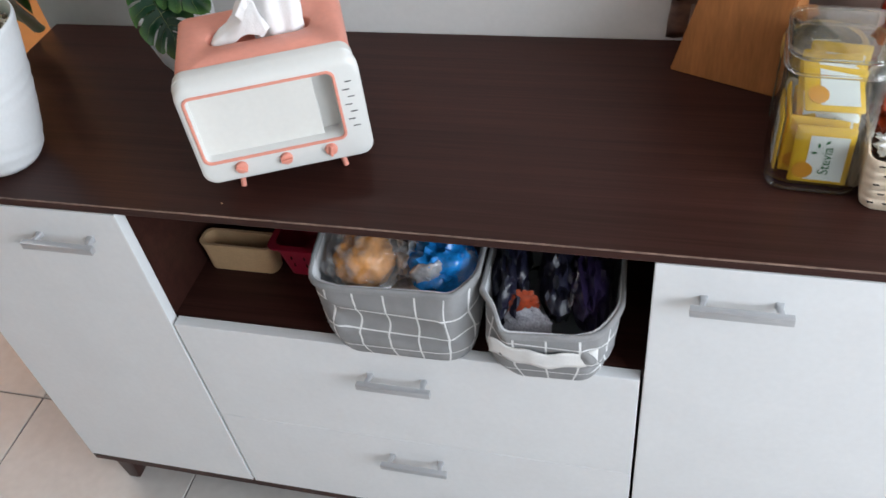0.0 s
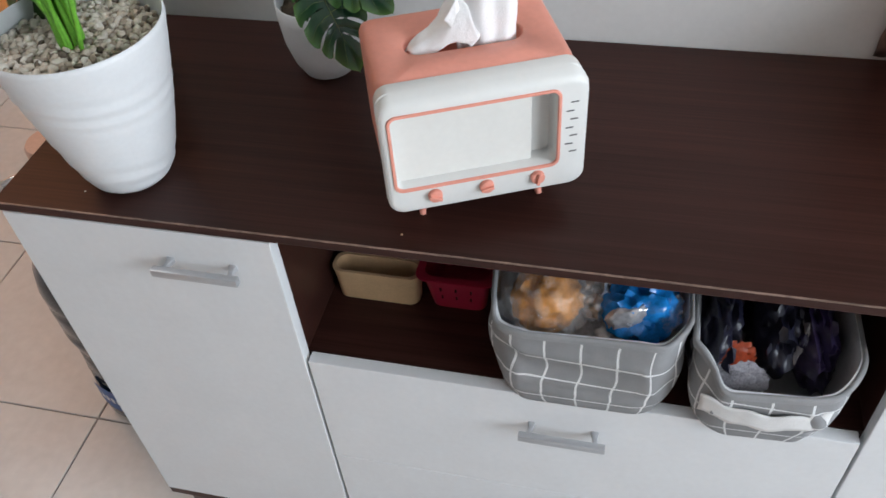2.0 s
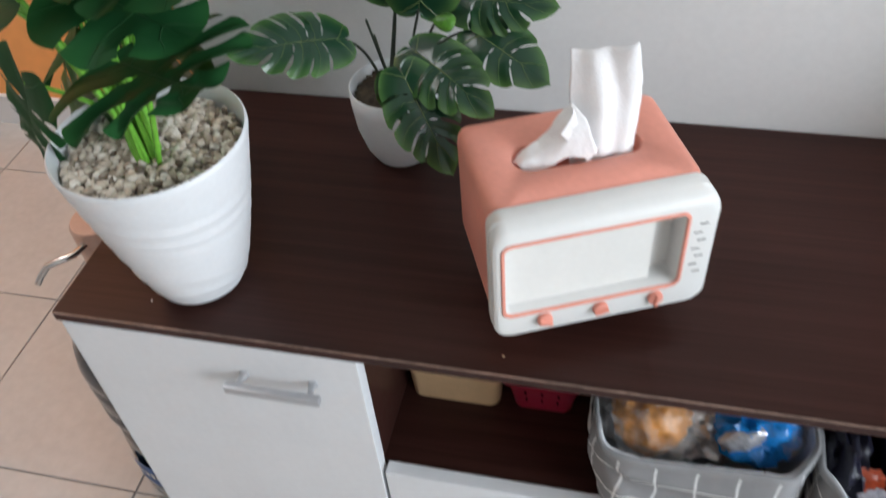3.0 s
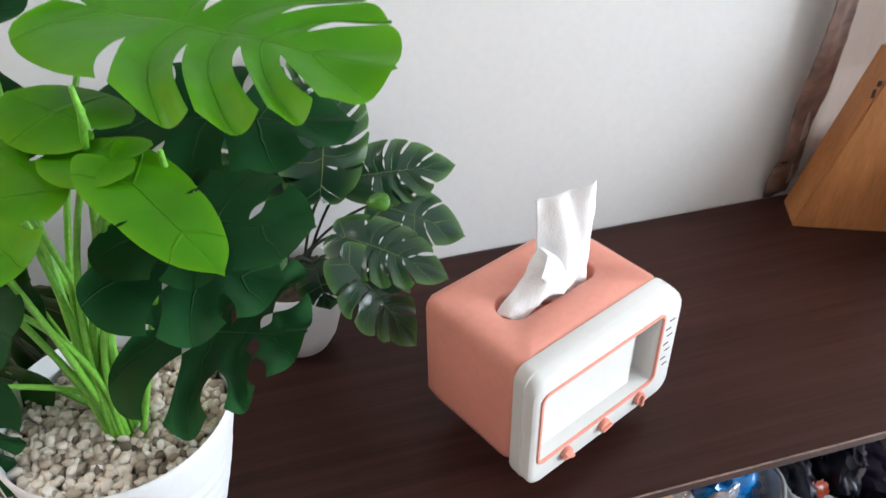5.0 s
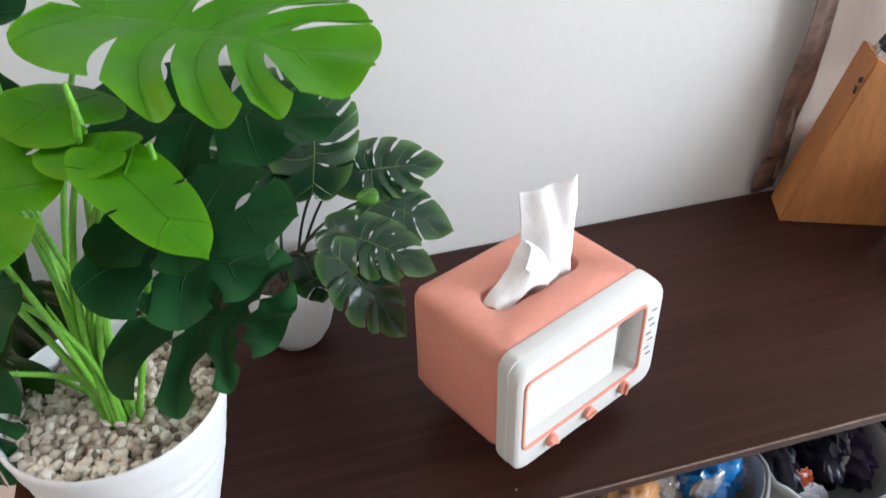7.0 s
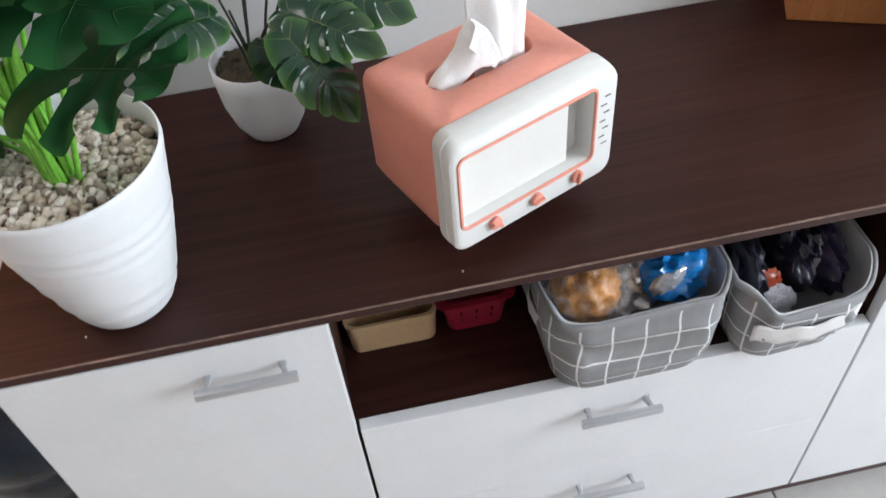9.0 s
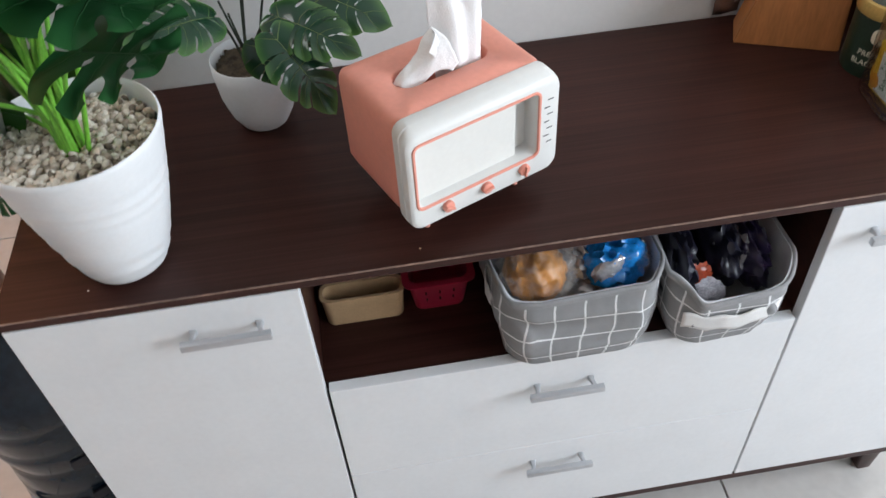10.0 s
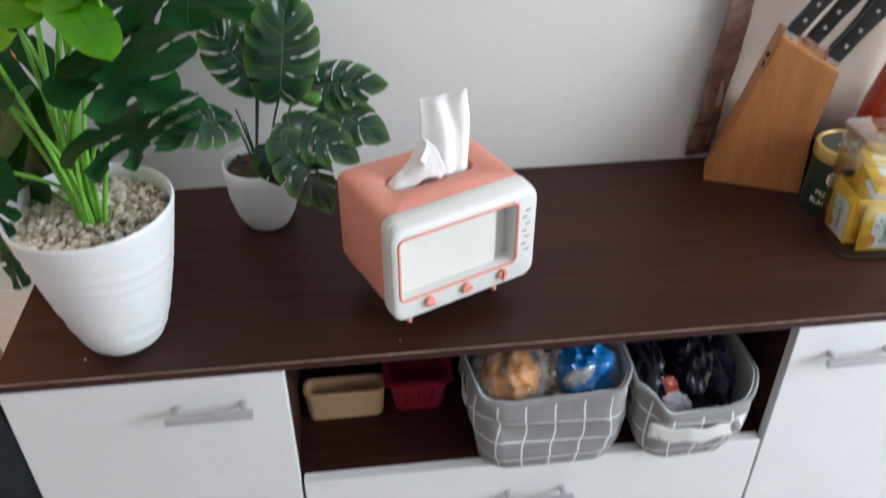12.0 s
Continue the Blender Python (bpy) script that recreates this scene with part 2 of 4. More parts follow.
body = [plan(0.150, 0.098, 0.012, ZB), plan(0.174, 0.116, 0.016, ZB + 0.004), plan(0.181, 0.119, 0.0085, ZB + 0.014)]
body += [plan(0.181, 0.119, 0.0085, ZT - 0.016), plan(0.1795, 0.118, 0.0085, ZT - 0.009), plan(0.176, 0.1165, 0.009, ZT - 0.0035, 0.0896), plan(0.170, 0.113, 0.010, ZT - 0.0008, 0.0878), plan(0.160, 0.106, 0.010, ZT, 0.0846)]
body += [plan(0.114, 0.036, 0.0178, ZT, 0.087), plan(0.1115, 0.0335, 0.0166, ZT - 0.0012, 0.087), plan(0.110, 0.032, 0.0158, ZT - 0.004, 0.087), plan(0.110, 0.032, 0.0158, ZT - 0.04, 0.087)]
casing = loft(body)
bmesh.ops.delete(casing, geom=[f for f in casing.faces if abs(f.calc_center_median().x) < 0.002 and f.calc_center_median().y < 0.034 and 0.07 < f.calc_center_median().z < 0.12], context="FACES_ONLY")
part("casing", casing, PINK, tv, "salmon pink plastic casing with oblong slot", 50)


TX, SZ = -0.0080, 0.1005


def face(w, h, r, y, cz, cx=0.0):
    return [(cx + x, y, cz + z) for x, z in rrect(w, h, r, 8)]


def shell(y, w, z0, z1, r, cx=0.0):
    return face(w, z1 - z0, r, y, (z0 + z1) / 2, cx)


# moulded front: a rear band, a groove down both sides, then the front plate whose top leans back
bez = [shell(0.0330, 0.176, 0.037, 0.1570, 0.012), shell(0.0318, 0.183, 0.0325, 0.1592, 0.013), shell(0.0290, 0.1845, 0.0315, 0.1594, 0.013), shell(0.0190, 0.186, 0.0310, 0.1588, 0.014)]
bez += [shell(0.0182, 0.1835, 0.0325, 0.1584, 0.014), shell(0.0168, 0.1835, 0.0325, 0.1578, 0.014), shell(0.0160, 0.187, 0.0310, 0.1575, 0.015, 0.001)]
bez += [shell(0.0110, 0.188, 0.0305, 0.1545, 0.015, 0.0015), shell(0.0085, 0.187, 0.0310, 0.1520, 0.015, 0.0015), shell(0.0067, 0.183, 0.0330, 0.1490, 0.014, 0.0015), shell(0.0058, 0.177, 0.0360, 0.1455, 0.012, 0.001)]
# screen window; past the white plate an added pocket holds a slanted wall's shade
bez += [face(0.1505, 0.0805, 0.007, 0.0058, SZ, TX), face(0.1490, 0.0790, 0.006, 0.0072, SZ, TX), face(0.1470, 0.0770, 0.005, 0.0190, SZ, TX), face(0.1470, 0.0770, 0.005, 0.0280, SZ, TX)]
part("bezel", loft(bez, False), IVORY, tv, "ivory white front frame with sunken screen", 24)
part("screen_plate", box(TX - 0.0740, TX + 0.0540, 0.0172, 0.0195, SZ - 0.0392, SZ + 0.0392, 0.0006), SCREEN, tv, "plain white screen plate")
trim = [face(w, h, r, y, SZ, TX) for w, h, r, y in ((0.1560, 0.0860, 0.009, 0.0065), (0.1560, 0.0860, 0.009, 0.0050), (0.1548, 0.0848, 0.0085, 0.0043), (0.1508, 0.0808, 0.007, 0.0043), (0.1496, 0.0796, 0.0065, 0.0052), (0.1496, 0.0796, 0.0065, 0.0072))]
part("screen_trim", loft(trim, False, False), PINK, tv, "salmon pink trim round the screen", 45)
for i, x in enumerate((-0.049, 0.0, 0.049)):
    b = lathe([(0.0068, 0.0), (0.0068, 0.0036), (0.0064, 0.0046), (0.0056, 0.0050)], 28, cap1=True)
    bmesh.ops.transform(b, matrix=Matrix.Translation((x, 0.0062, 0.0485)) @ Matrix.Rotation(radians(90), 4, "X"), verts=b.verts[:])
    k = part("knob", b, PINK, tv, "", 30)
    rid = box(-0.0014, 0.0014, -0.0022, 0.002, -0.0062, 0.0062, 0.0006)
    bmesh.ops.transform(rid, matrix=Matrix.Translation((x, 0.0005, 0.0485)) @ Matrix.Rotation(radians((-60, 80, 8)[i]), 4, "Y"), verts=rid.verts[:])
    part("knob_ridge", rid, PINK, k)
for i in range(7):
    z, x = 0.1270 - i * 0.0092, 0.0745 if i % 2 else 0.0785
    part("tick_mark", box(x, x + 0.0072, 0.0052, 0.0062, z - 0.0005, z + 0.0005), INK, tv)
for x in (-0.055, 0.055):
    for y in (0.045, 0.125):
        part("foot", tube([(x, y, ZB + 0.004), (x * 1.08, y + (0.004 if y > 0.1 else -0.010), 0.0)], 0.0045, 12, 0.7), PINK, tv, "", 40)
tis = thing("tissue_sheets", (0.2102, 0.0445, -0.0125), 24.0, "crumpled white tissue pulled up from the box slot", "tissue")


def sheet(fn, nu, nv, jitter=0.0, seed=3):
    b = bmesh.new()
    grid = []
    for i in range(nu + 1):
        row = []
        for j in range(nv + 1):
            p = Vector(fn(i / nu, j / nv))
            if jitter:
                p += noise.noise_vector(p * 60 + Vector((seed, 0, 0))) * jitter + noise.noise_vector(p * 170) * jitter * 0.35
            row.append(b.verts.new(p))
        grid.append(row)
    for i in range(nu):
        for j in range(nv):
            b.faces.new((grid[i][j], grid[i + 1][j], grid[i + 1][j + 1], grid[i][j + 1]))
    return b


def solid(ob, t):
    m = ob.modifiers.new("thickness", "SOLIDIFY")
    m.thickness, m.offset = t, 0
    return ob


def tall(u, v):
    top = Vector((-0.002, 0.1045, 0.2575)).lerp(Vector((0.043, 0.0795, 0.2702)), u) + Vector((0, 0, -0.003 * math.sin(math.pi * u)))
    foot = Vector((-0.004, 0.086, 0.150)).lerp(Vector((0.0495, 0.083, 0.150)), u)
    p = foot.lerp(top, v ** 0.9)
    p.x += 0.006 * math.sin(math.pi * v) * u
    p.y += (-0.010 * math.sin(math.pi * u) + 0.0035 * math.sin(u * 13)) * (1 - 0.6 * v) + 0.002 * math.sin(u * 6 + v * 5)
    return p


def low(u, v):
    ridge = Vector((-0.053, 0.0955, 0.160)).lerp(Vector((-0.002, 0.0935, 0.212)), u)
    foot = Vector((-0.048, 0.078, 0.160)).lerp(Vector((0.013, 0.068, 0.180)), u ** 0.9)
    p = ridge.lerp(foot, v)
    return p + Vector((0.002, -0.005, 0.008)) * math.sin(math.pi * v) * (0.4 + 0.6 * u) + Vector((0, 0, 0.003)) * math.sin(u * 9 + v * 3)


def fold(u, v):
    a = Vector((-0.004, 0.094, 0.212)).lerp(Vector((0.016, 0.084, 0.172)), u)
    c = Vector((-0.016, 0.078, 0.196)).lerp(Vector((0.006, 0.070, 0.170)), u)
    return a.lerp(c, v) + Vector((0.004, -0.004, 0.006)) * math.sin(math.pi * v)


for f, s in ((tall, 1), (low, 2), (fold, 5)):
    solid(part("sheet", sheet(f, 26, 26, 0.0014, s), TISSUE, tis, "", 80), 0.0004)


# ---- floor tiles ----
floor = bpy.data.objects["floor"]
tile_mesh = None
for i in range(-7, 8):
    for j in range(-6, 8):
        x, y = -0.57 + 0.397 * i, 0.155 + 0.397 * j
        if not (-3.2 < x < 2.3 and -2.6 < y < 2.9):
            continue
        if tile_mesh is None:
            t = part("tile", box(0.0015, 0.3955, 0.0015, 0.3955, -0.008, 0.0, 0.0012, 1), TILE, floor)
            tile_mesh = t.data
        else:
            t = new("tile", tile_mesh)
            t.parent = floor
        t.location = (x, y, FLOOR)


# ---- artificial monstera ----
def leaf_material(name, base, edge, vein, vein_w, gloss, through_w, spec=0.35):
    m = bpy.data.materials.new(name)
    m.use_nodes = True
    nt = m.node_tree
    L, N = nt.links.new, nt.nodes.new
    b = nt.nodes["Principled BSDF"]
    uv, sep = N("ShaderNodeTexCoord"), N("ShaderNodeSeparateXYZ")
    L(uv.outputs["UV"], sep.inputs[0])

    def calc(op, a, c, clamp=False):
        n = N("ShaderNodeMath")
        n.operation, n.use_clamp = op, clamp
        for s, q in zip(n.inputs, (a, c)):
            if isinstance(q, (int, float)):
                s.default_value = q
            else:
                L(q, s)
        return n.outputs[0]

    side = calc("ABSOLUTE", calc("SUBTRACT", sep.outputs[0], 0.5), 0)
    lateral = calc("SUBTRACT", 1.0, calc("DIVIDE", side, calc("MULTIPLY", calc("SUBTRACT", 1.12, sep.outputs[1]), 0.085 * vein_w)), True)
    mid = calc("SUBTRACT", 1.0, calc("DIVIDE", sep.outputs[1], 0.045 * vein_w), True)
    fac = calc("MAXIMUM", calc("MULTIPLY", lateral, 0.6), mid)
    no = N("ShaderNodeTexNoise")
    no.inputs["Scale"].default_value, no.inputs["Detail"].default_value = 28, 4
    L(uv.outputs["Object"], no.inputs["Vector"])
    rim = calc("MULTIPLY", calc("POWER", sep.outputs[1], 5.0), calc("MULTIPLY", no.outputs["Fac"], 1.5), True)
    c1, c2, c3 = N("ShaderNodeMix"), N("ShaderNodeMix"), N("ShaderNodeMix")
    for c in (c1, c2, c3):
        c.data_type = "RGBA"
    c1.inputs["A"].default_value = (*[q * 0.7 for q in base], 1)
    c1.inputs["B"].default_value = (*[q * 1.3 for q in base], 1)
    L(no.outputs["Fac"], c1.inputs["Factor"])
    L(rim, c2.inputs["Factor"]), L(c1.outputs["Result"], c2.inputs["A"])
    c2.inputs["B"].default_value = (*edge, 1)
    L(fac, c3.inputs["Factor"]), L(c2.outputs["Result"], c3.inputs["A"])
    c3.inputs["B"].default_value = (*vein, 1)
    L(c3.outputs["Result"], b.inputs["Base Color"])
    b.inputs["Roughness"].default_value, b.inputs["Specular IOR Level"].default_value = gloss, spec
    bp = N("ShaderNodeBump")
    bp.inputs["Strength"].default_value, bp.inputs["Distance"].default_value = 0.8, 0.0016
    L(calc("ADD", fac, calc("MULTIPLY", no.outputs["Fac"], 0.6)), bp.inputs["Height"])
    L(bp.outputs[0], b.inputs["Normal"])
    tr, mx = N("ShaderNodeBsdfTranslucent"), N("ShaderNodeMixShader")
    L(c3.outputs["Result"], tr.inputs["Color"])
    mx.inputs[0].default_value = through_w
    L(b.outputs[0], mx.inputs[1]), L(tr.outputs[0], mx.inputs[2])
    L(mx.outputs[0], nt.nodes["Material Output"].inputs[0])
    return m


LEAF_DARK = leaf_material("leaf_dark", (0.0120, 0.062, 0.0200), (0.018, 0.082, 0.023), (0.030, 0.095, 0.036), 0.4, 0.46, 0.10, 0.08)
LEAF_LIME = leaf_material("leaf_lime", (0.050, 0.225, 0.004), (0.095, 0.31, 0.005), (0.075, 0.28, 0.010), 0.45, 0.30, 0.26, 0.15)
LEAF_OLIVE = leaf_material("leaf_olive", (0.018, 0.075, 0.008), (0.026, 0.10, 0.010), (0.03, 0.11, 0.016), 0.4, 0.32, 0.20, 0.12)
LEAF_VEINED = leaf_material("leaf_veined", (0.0090, 0.041, 0.0190), (0.100, 0.210, 0.055), (0.28, 0.36, 0.12), 0.32, 0.20, 0.10, 0.50)
STEM = material("green_stem", (0.15, 0.42, 0.04), 0.45, 0.2, 40, 0.1)
STEM_DARK = material("dark_stem", (0.03, 0.04, 0.025), 0.6, 0.2, 40, 0.1)


def spline(pts, t):
    """A smooth curve through pts, t from 0 to 1."""
    n = len(pts) - 1
    k = min(int(t * n), n - 1)
    u = t * n - k
    p0, p1, p2, p3 = (pts[max(0, min(n, q))] for q in (k - 1, k, k + 1, k + 2))
    return [0.5 * (2 * b + (c - a) * u + (2 * a - 5 * b + 4 * c - d) * u * u + (3 * b - a - 3 * c + d) * u ** 3) for a, b, c, d in zip(p0, p1, p2, p3)]


RIM_POINTED = ((0.06, -0.06), (0.44, -0.15), (0.82, -0.02), (0.95, 0.26), (0.78, 0.58), (0.42, 0.86), (0.0, 1.08))
RIM = ((0.06, -0.10), (0.50, -0.22), (0.92, -0.04), (1.0, 0.26), (0.84, 0.56), (0.50, 0.82), (0.0, 1.0))


def leaf(name, parent, base, tip, half, up, mat, slits=3, cut=0.42, gap=0.30, fold=0.08, droop=0.10, hole=0.4, sweep=0.25, seed=1, first=0.30, rim=RIM):
    rng = random.Random(seed)
    base, tip, up = Vector(base), Vector(tip), Vector(up)
    L = (tip - base).length
    ey = (tip - base).normalized()
    ez = (up - ey * up.dot(ey)).normalized()
    ex = ey.cross(ez)
    b = bmesh.new()
    uvl = b.loops.layers.uv.new("UVMap")
    nu, nv = 12, 18
    uvs = {}
    for side in (-1, 1):
        marks = [0.0] + sorted(first + (0.88 - first) * (q + rng.uniform(0.3, 0.7)) / slits for q in range(slits)) + [1.0]
        cuts = [0] + [min(0.85, cut + rng.uniform(-0.10, 0.14)) for _ in range(slits)] + [0]
        gaps = [0] + [gap * 0.030 * rng.uniform(0.6, 1.3) for _ in range(slits)] + [0]
        eyes = [0] + [gap * 0.020 if rng.random() < hole else 0 for _ in range(slits)] + [0]
        for k in range(slits + 1):
            t0, t1 = marks[k], marks[k + 1]
            grid = []
            for i in range(nu + 1):
                row = []
                for j in range(nv + 1):
                    f, v = i / nu, j / nv
                    a, c = t0, t1
                    for e, sg in ((k, 1), (k + 1, -1)):
                        if gaps[e] and v > cuts[e]:
                            q = (v - cuts[e]) / (1 - cuts[e])
                            w = gaps[e] * (math.sin(math.pi * min(1, q * 0.86 + 0.02)) ** 0.6)
                            a, c = (a + w, c) if sg > 0 else (a, c - w)
                        if eyes[e] and 0.10 < v < cuts[e] - 0.06:
                            w = eyes[e] * math.sin(math.pi * (v - 0.10) / (cuts[e] - 0.16))
                            a, c = (a + w, c) if sg > 0 else (a, c - w)
                    t = a + (c - a) * f
                    ox, oy = spline(rim, t)
                    round_ = (1 - 0.07 * abs(2 * f - 1) ** 3) if 0 < t < 1 else 1.0
                    x, y = ox * half, oy * L
                    my = 0.84 * L * max(0.0, t - 0.10) / 0.90
                    q = v * round_
                    px = side * x * q
                    py = my + (y - my) * (0.78 * q + 0.22 * q * q) + sweep * half * max(0.0, ox) * q * q * (1 - abs(t - 0.45))
                    z = fold * abs(px) - droop * max(0, py) ** 2 / L - (droop + 0.05) * px * px / half
                    z += 0.05 * half * noise.noise(Vector((px, py, seed * 0.37)) * 20) + 0.045 * half * math.cos(2 * math.pi * f) * v
                    w_ = b.verts.new(base + ex * px + ey * py + ez * z)
                    uvs[w_] = (f, v)
                    row.append(w_)
                grid.append(row)
            for i in range(nu):
                for j in range(nv):
                    fc = b.faces.new((grid[i][j], grid[i + 1][j], grid[i + 1][j + 1], grid[i][j + 1]))
                    for lp in fc.loops:
                        lp[uvl].uv = uvs[lp.vert]
    bmesh.ops.remove_doubles(b, verts=b.verts[:], dist=0.00005)
    bmesh.ops.recalc_face_normals(b, faces=b.faces[:])
    return part(name, b, mat, parent, "", 70)


def at(parent, p):
    return Vector(p) - parent.location


plant = thing("plant_pot", (-0.183, 0.068, 0), 0, "large artificial monstera in a white ribbed pot of pebbles", "potted plant")
wv = lambda a, z, r: 0.0005 * (0.7 + 0.5 * math.sin(z * 71 + a)) * math.sin((z + 0.004 * math.sin(z * 57) + 0.005 * math.sin(a * 2 + z * 20) + 0.004 * math.sin(a)) * 2 * math.pi / 0.021) if 0.006 < z < 0.165 else 0
prof = [(0.030, 0.0), (0.039, 0.002)] + [(0.0445 + 0.0440 * (i / 60) ** 0.72, 0.007 + 0.160 * i / 60) for i in range(61)] + [(0.0892, 0.170), (0.0905, 0.176), (0.0903, 0.1800), (0.0885, 0.1815), (0.0872, 0.179), (0.0865, 0.170), (0.082, 0.145)]
prof = [(r * 0.945, z) for r, z in prof]
part("pot", lathe(prof, 72, wave=wv, cap1=True), POT_WHITE, plant, "white pot with wavy ribs", 60)
# leaves: base, tip, half width, facing, material
BIG = [
    ((-0.130, 0.004, 0.297), (-0.043, -0.040, 0.310), 0.075, (0.05, -0.1, 1), LEAF_DARK, 3, 0.04, 0.40, 1.7, 0.35, 0.36),
    ((-0.136, 0.004, 0.352), (-0.050, -0.022, 0.336), 0.058, (0.10, -0.1, 1), LEAF_DARK, 2, 0.04, 0.45, 1.2),
    ((-0.125, 0.022, 0.364), (-0.030, -0.030, 0.378), 0.050, (0.10, -0.2, 1), LEAF_DARK, 2, 0.05, 0.50, 1.0),
    ((-0.125, 0.105, 0.386), (0.014, 0.075, 0.380), 0.058, (0.0, -0.2, 1), LEAF_DARK, 3, 0.06, 0.50, 0.5),
    ((-0.137, 0.142, 0.446), (0.032, 0.030, 0.436), 0.094, (0.12, -0.1, 1), LEAF_LIME, 4, 0.05, 0.30, 0.55, 0.75, 0.30),
    ((-0.124, -0.002, 0.413), (-0.078, -0.088, 0.402), 0.025, (0.10, -0.1, 1), LEAF_LIME, 1, 0.06, 0.70, 0.3, 0.2),
    ((-0.118, 0.000, 0.415), (-0.166, 0.022, 0.412), 0.024, (0.05, -0.1, 1), LEAF_LIME, 0, 0.06, 0.5, 0.3, 0.2),
    ((-0.138, 0.036, 0.417), (-0.190, 0.108, 0.416), 0.032, (0.0, -0.1, 1), LEAF_LIME, 0, 0.06, 0.5, 0.3, 0.2),
    ((-0.205, 0.070, 0.400), (-0.180, -0.070, 0.402), 0.046, (-0.1, -0.1, 1), LEAF_LIME, 2, 0.06, 0.60, 0.5),
    ((-0.215, 0.206, 0.420), (-0.270, 0.242, 0.480), 0.055, (-0.1, -1, 0.5), LEAF_DARK, 3, 0.08, 0.5, 0.5),
    ((-0.215, 0.019, 0.332), (-0.252, -0.018, 0.306), 0.040, (-0.3, -0.2, 1), LEAF_DARK, 2, 0.12, 0.5, 0.5),
    ((-0.260, 0.047, 0.245), (-0.302, 0.052, 0.142), 0.044, (-0.4, -1, 0.4), LEAF_DARK, 3, 0.12, 0.5, 0.6),
    ((-0.245, 0.118, 0.258), (-0.330, 0.140, 0.186), 0.060, (-0.5, -0.3, 1), LEAF_DARK, 3, 0.12, 0.4, 0.6),
    ((-0.255, 0.177, 0.222), (-0.320, 0.206, 0.105), 0.060, (-0.6, -0.7, 0.6), LEAF_DARK, 3, 0.12, 0.4, 0.7),
    ((-0.295, 0.153, 0.123), (-0.340, 0.148, 0.014), 0.045, (-0.6, -0.7, 0.4), LEAF_DARK, 3, 0.12, 0.4, 0.7),
    ((-0.230, 0.129, 0.446), (-0.270, 0.174, 0.507), 0.055, (-0.1, -0.6, 1), LEAF_DARK, 2, 0.12, 0.5, 0.5),
    ((-0.235, 0.182, 0.320), (-0.335, 0.223, 0.263), 0.058, (-0.2, -1, 0.3), LEAF_DARK, 3, 0.10, 0.4, 0.6),
    ((-0.220, 0.198, 0.390), (-0.325, 0.238, 0.352), 0.060, (-0.1, -1, 0.3), LEAF_DARK, 3, 0.10, 0.4, 0.6),
    ((-0.245, 0.190, 0.200), (-0.360, 0.290, 0.070), 0.070, (0.3, -0.8, 0.6), LEAF_OLIVE, 2, 0.08, 0.5, 0.5),
    ((-0.260, 0.120, 0.190), (-0.390, 0.190, 0.075), 0.060, (0.2, -0.8, 0.7), LEAF_OLIVE, 3, 0.08, 0.4, 0.5),
    ((-0.270, 0.270, 0.150), (-0.400, 0.380, 0.000), 0.075, (0.3, -0.9, 0.5), LEAF_OLIVE, 2, 0.08, 0.5, 0.5),
    ((-0.300, 0.250, 0.060), (-0.420, 0.330, -0.040), 0.060, (0.2, -0.9, 0.5), LEAF_DARK, 2, 0.08, 0.5, 0.5),
]
for i, (ba, ti, hw, up, mat, lob, drp, cut, gap, *swp) in enumerate(BIG):
    leaf("leaf", plant, at(plant, ba), at(plant, ti), hw, up, mat, lob, cut=cut, droop=drp, gap=gap, hole=0.12 if mat == LEAF_LIME else 0.5, sweep=swp[0] if swp else 0.25, seed=i + 11, first=swp[1] if len(swp) > 1 else 0.30)
    a = 2.4 * i
    foot = (-0.180 + 0.010 * math.cos(a), 0.056 + 0.010 * math.sin(a), 0.150)
    path = [Vector((foot[0] + (ba[0] - foot[0]) * s ** 2.4, foot[1] + (ba[1] - foot[1]) * s ** 2.4, foot[2] + (ba[2] - 0.004 - foot[2]) * s ** 0.9)) for s in (k / 14 for k in range(15))]
    part("stalk", tube([at(plant, p) for p in path], 0.0028, 8, 0.65), STEM, plant, "", 60)
for i, (x, y, z) in enumerate(((-0.135, 0.014, 0.440), (-0.20, -0.013, 0.400), (-0.235, 0.006, 0.410), (-0.10, -0.004, 0.408))):
    part("stalk", tube([at(plant, p) for p in arc((-0.188 + 0.006 * i, 0.060 - 0.004 * i, 0.150), (x, y, z), (0, 0.01, 0), 10)], 0.0026, 8, 0.8), STEM, plant, "", 60)
    part("leaf_sleeve", tube([at(plant, (x, y, z - 0.012)), at(plant, (x * 1.01, y, z + 0.012))], 0.0024, 8, 0.6), STEM, plant, "", 60)

# pebbles
PEB = material("pebble_stone", (0.85, 0.82, 0.78), 0.6, 0.25, 160, 0.25)
nt = PEB.node_tree
geo, cr, mixp = nt.nodes.new("ShaderNodeNewGeometry"), nt.nodes.new("ShaderNodeValToRGB"), nt.nodes.new("ShaderNodeMix")
cr.color_ramp.elements[0].color, cr.color_ramp.elements[1].color = (0.15, 0.115, 0.085, 1), (0.98, 0.94, 0.87, 1)
cr.color_ramp.elements.new(0.36).color = (0.70, 0.60, 0.49, 1)
nt.links.new(geo.outputs["Random Per Island"], cr.inputs[0])
mixp.data_type, mixp.blend_type = "RGBA", "MULTIPLY"
mixp.inputs["Factor"].default_value = 0.7
old = nt.nodes["Principled BSDF"].inputs["Base Color"].links[0].from_socket
nt.links.new(cr.outputs[0], mixp.inputs["A"]), nt.links.new(old, mixp.inputs["B"])
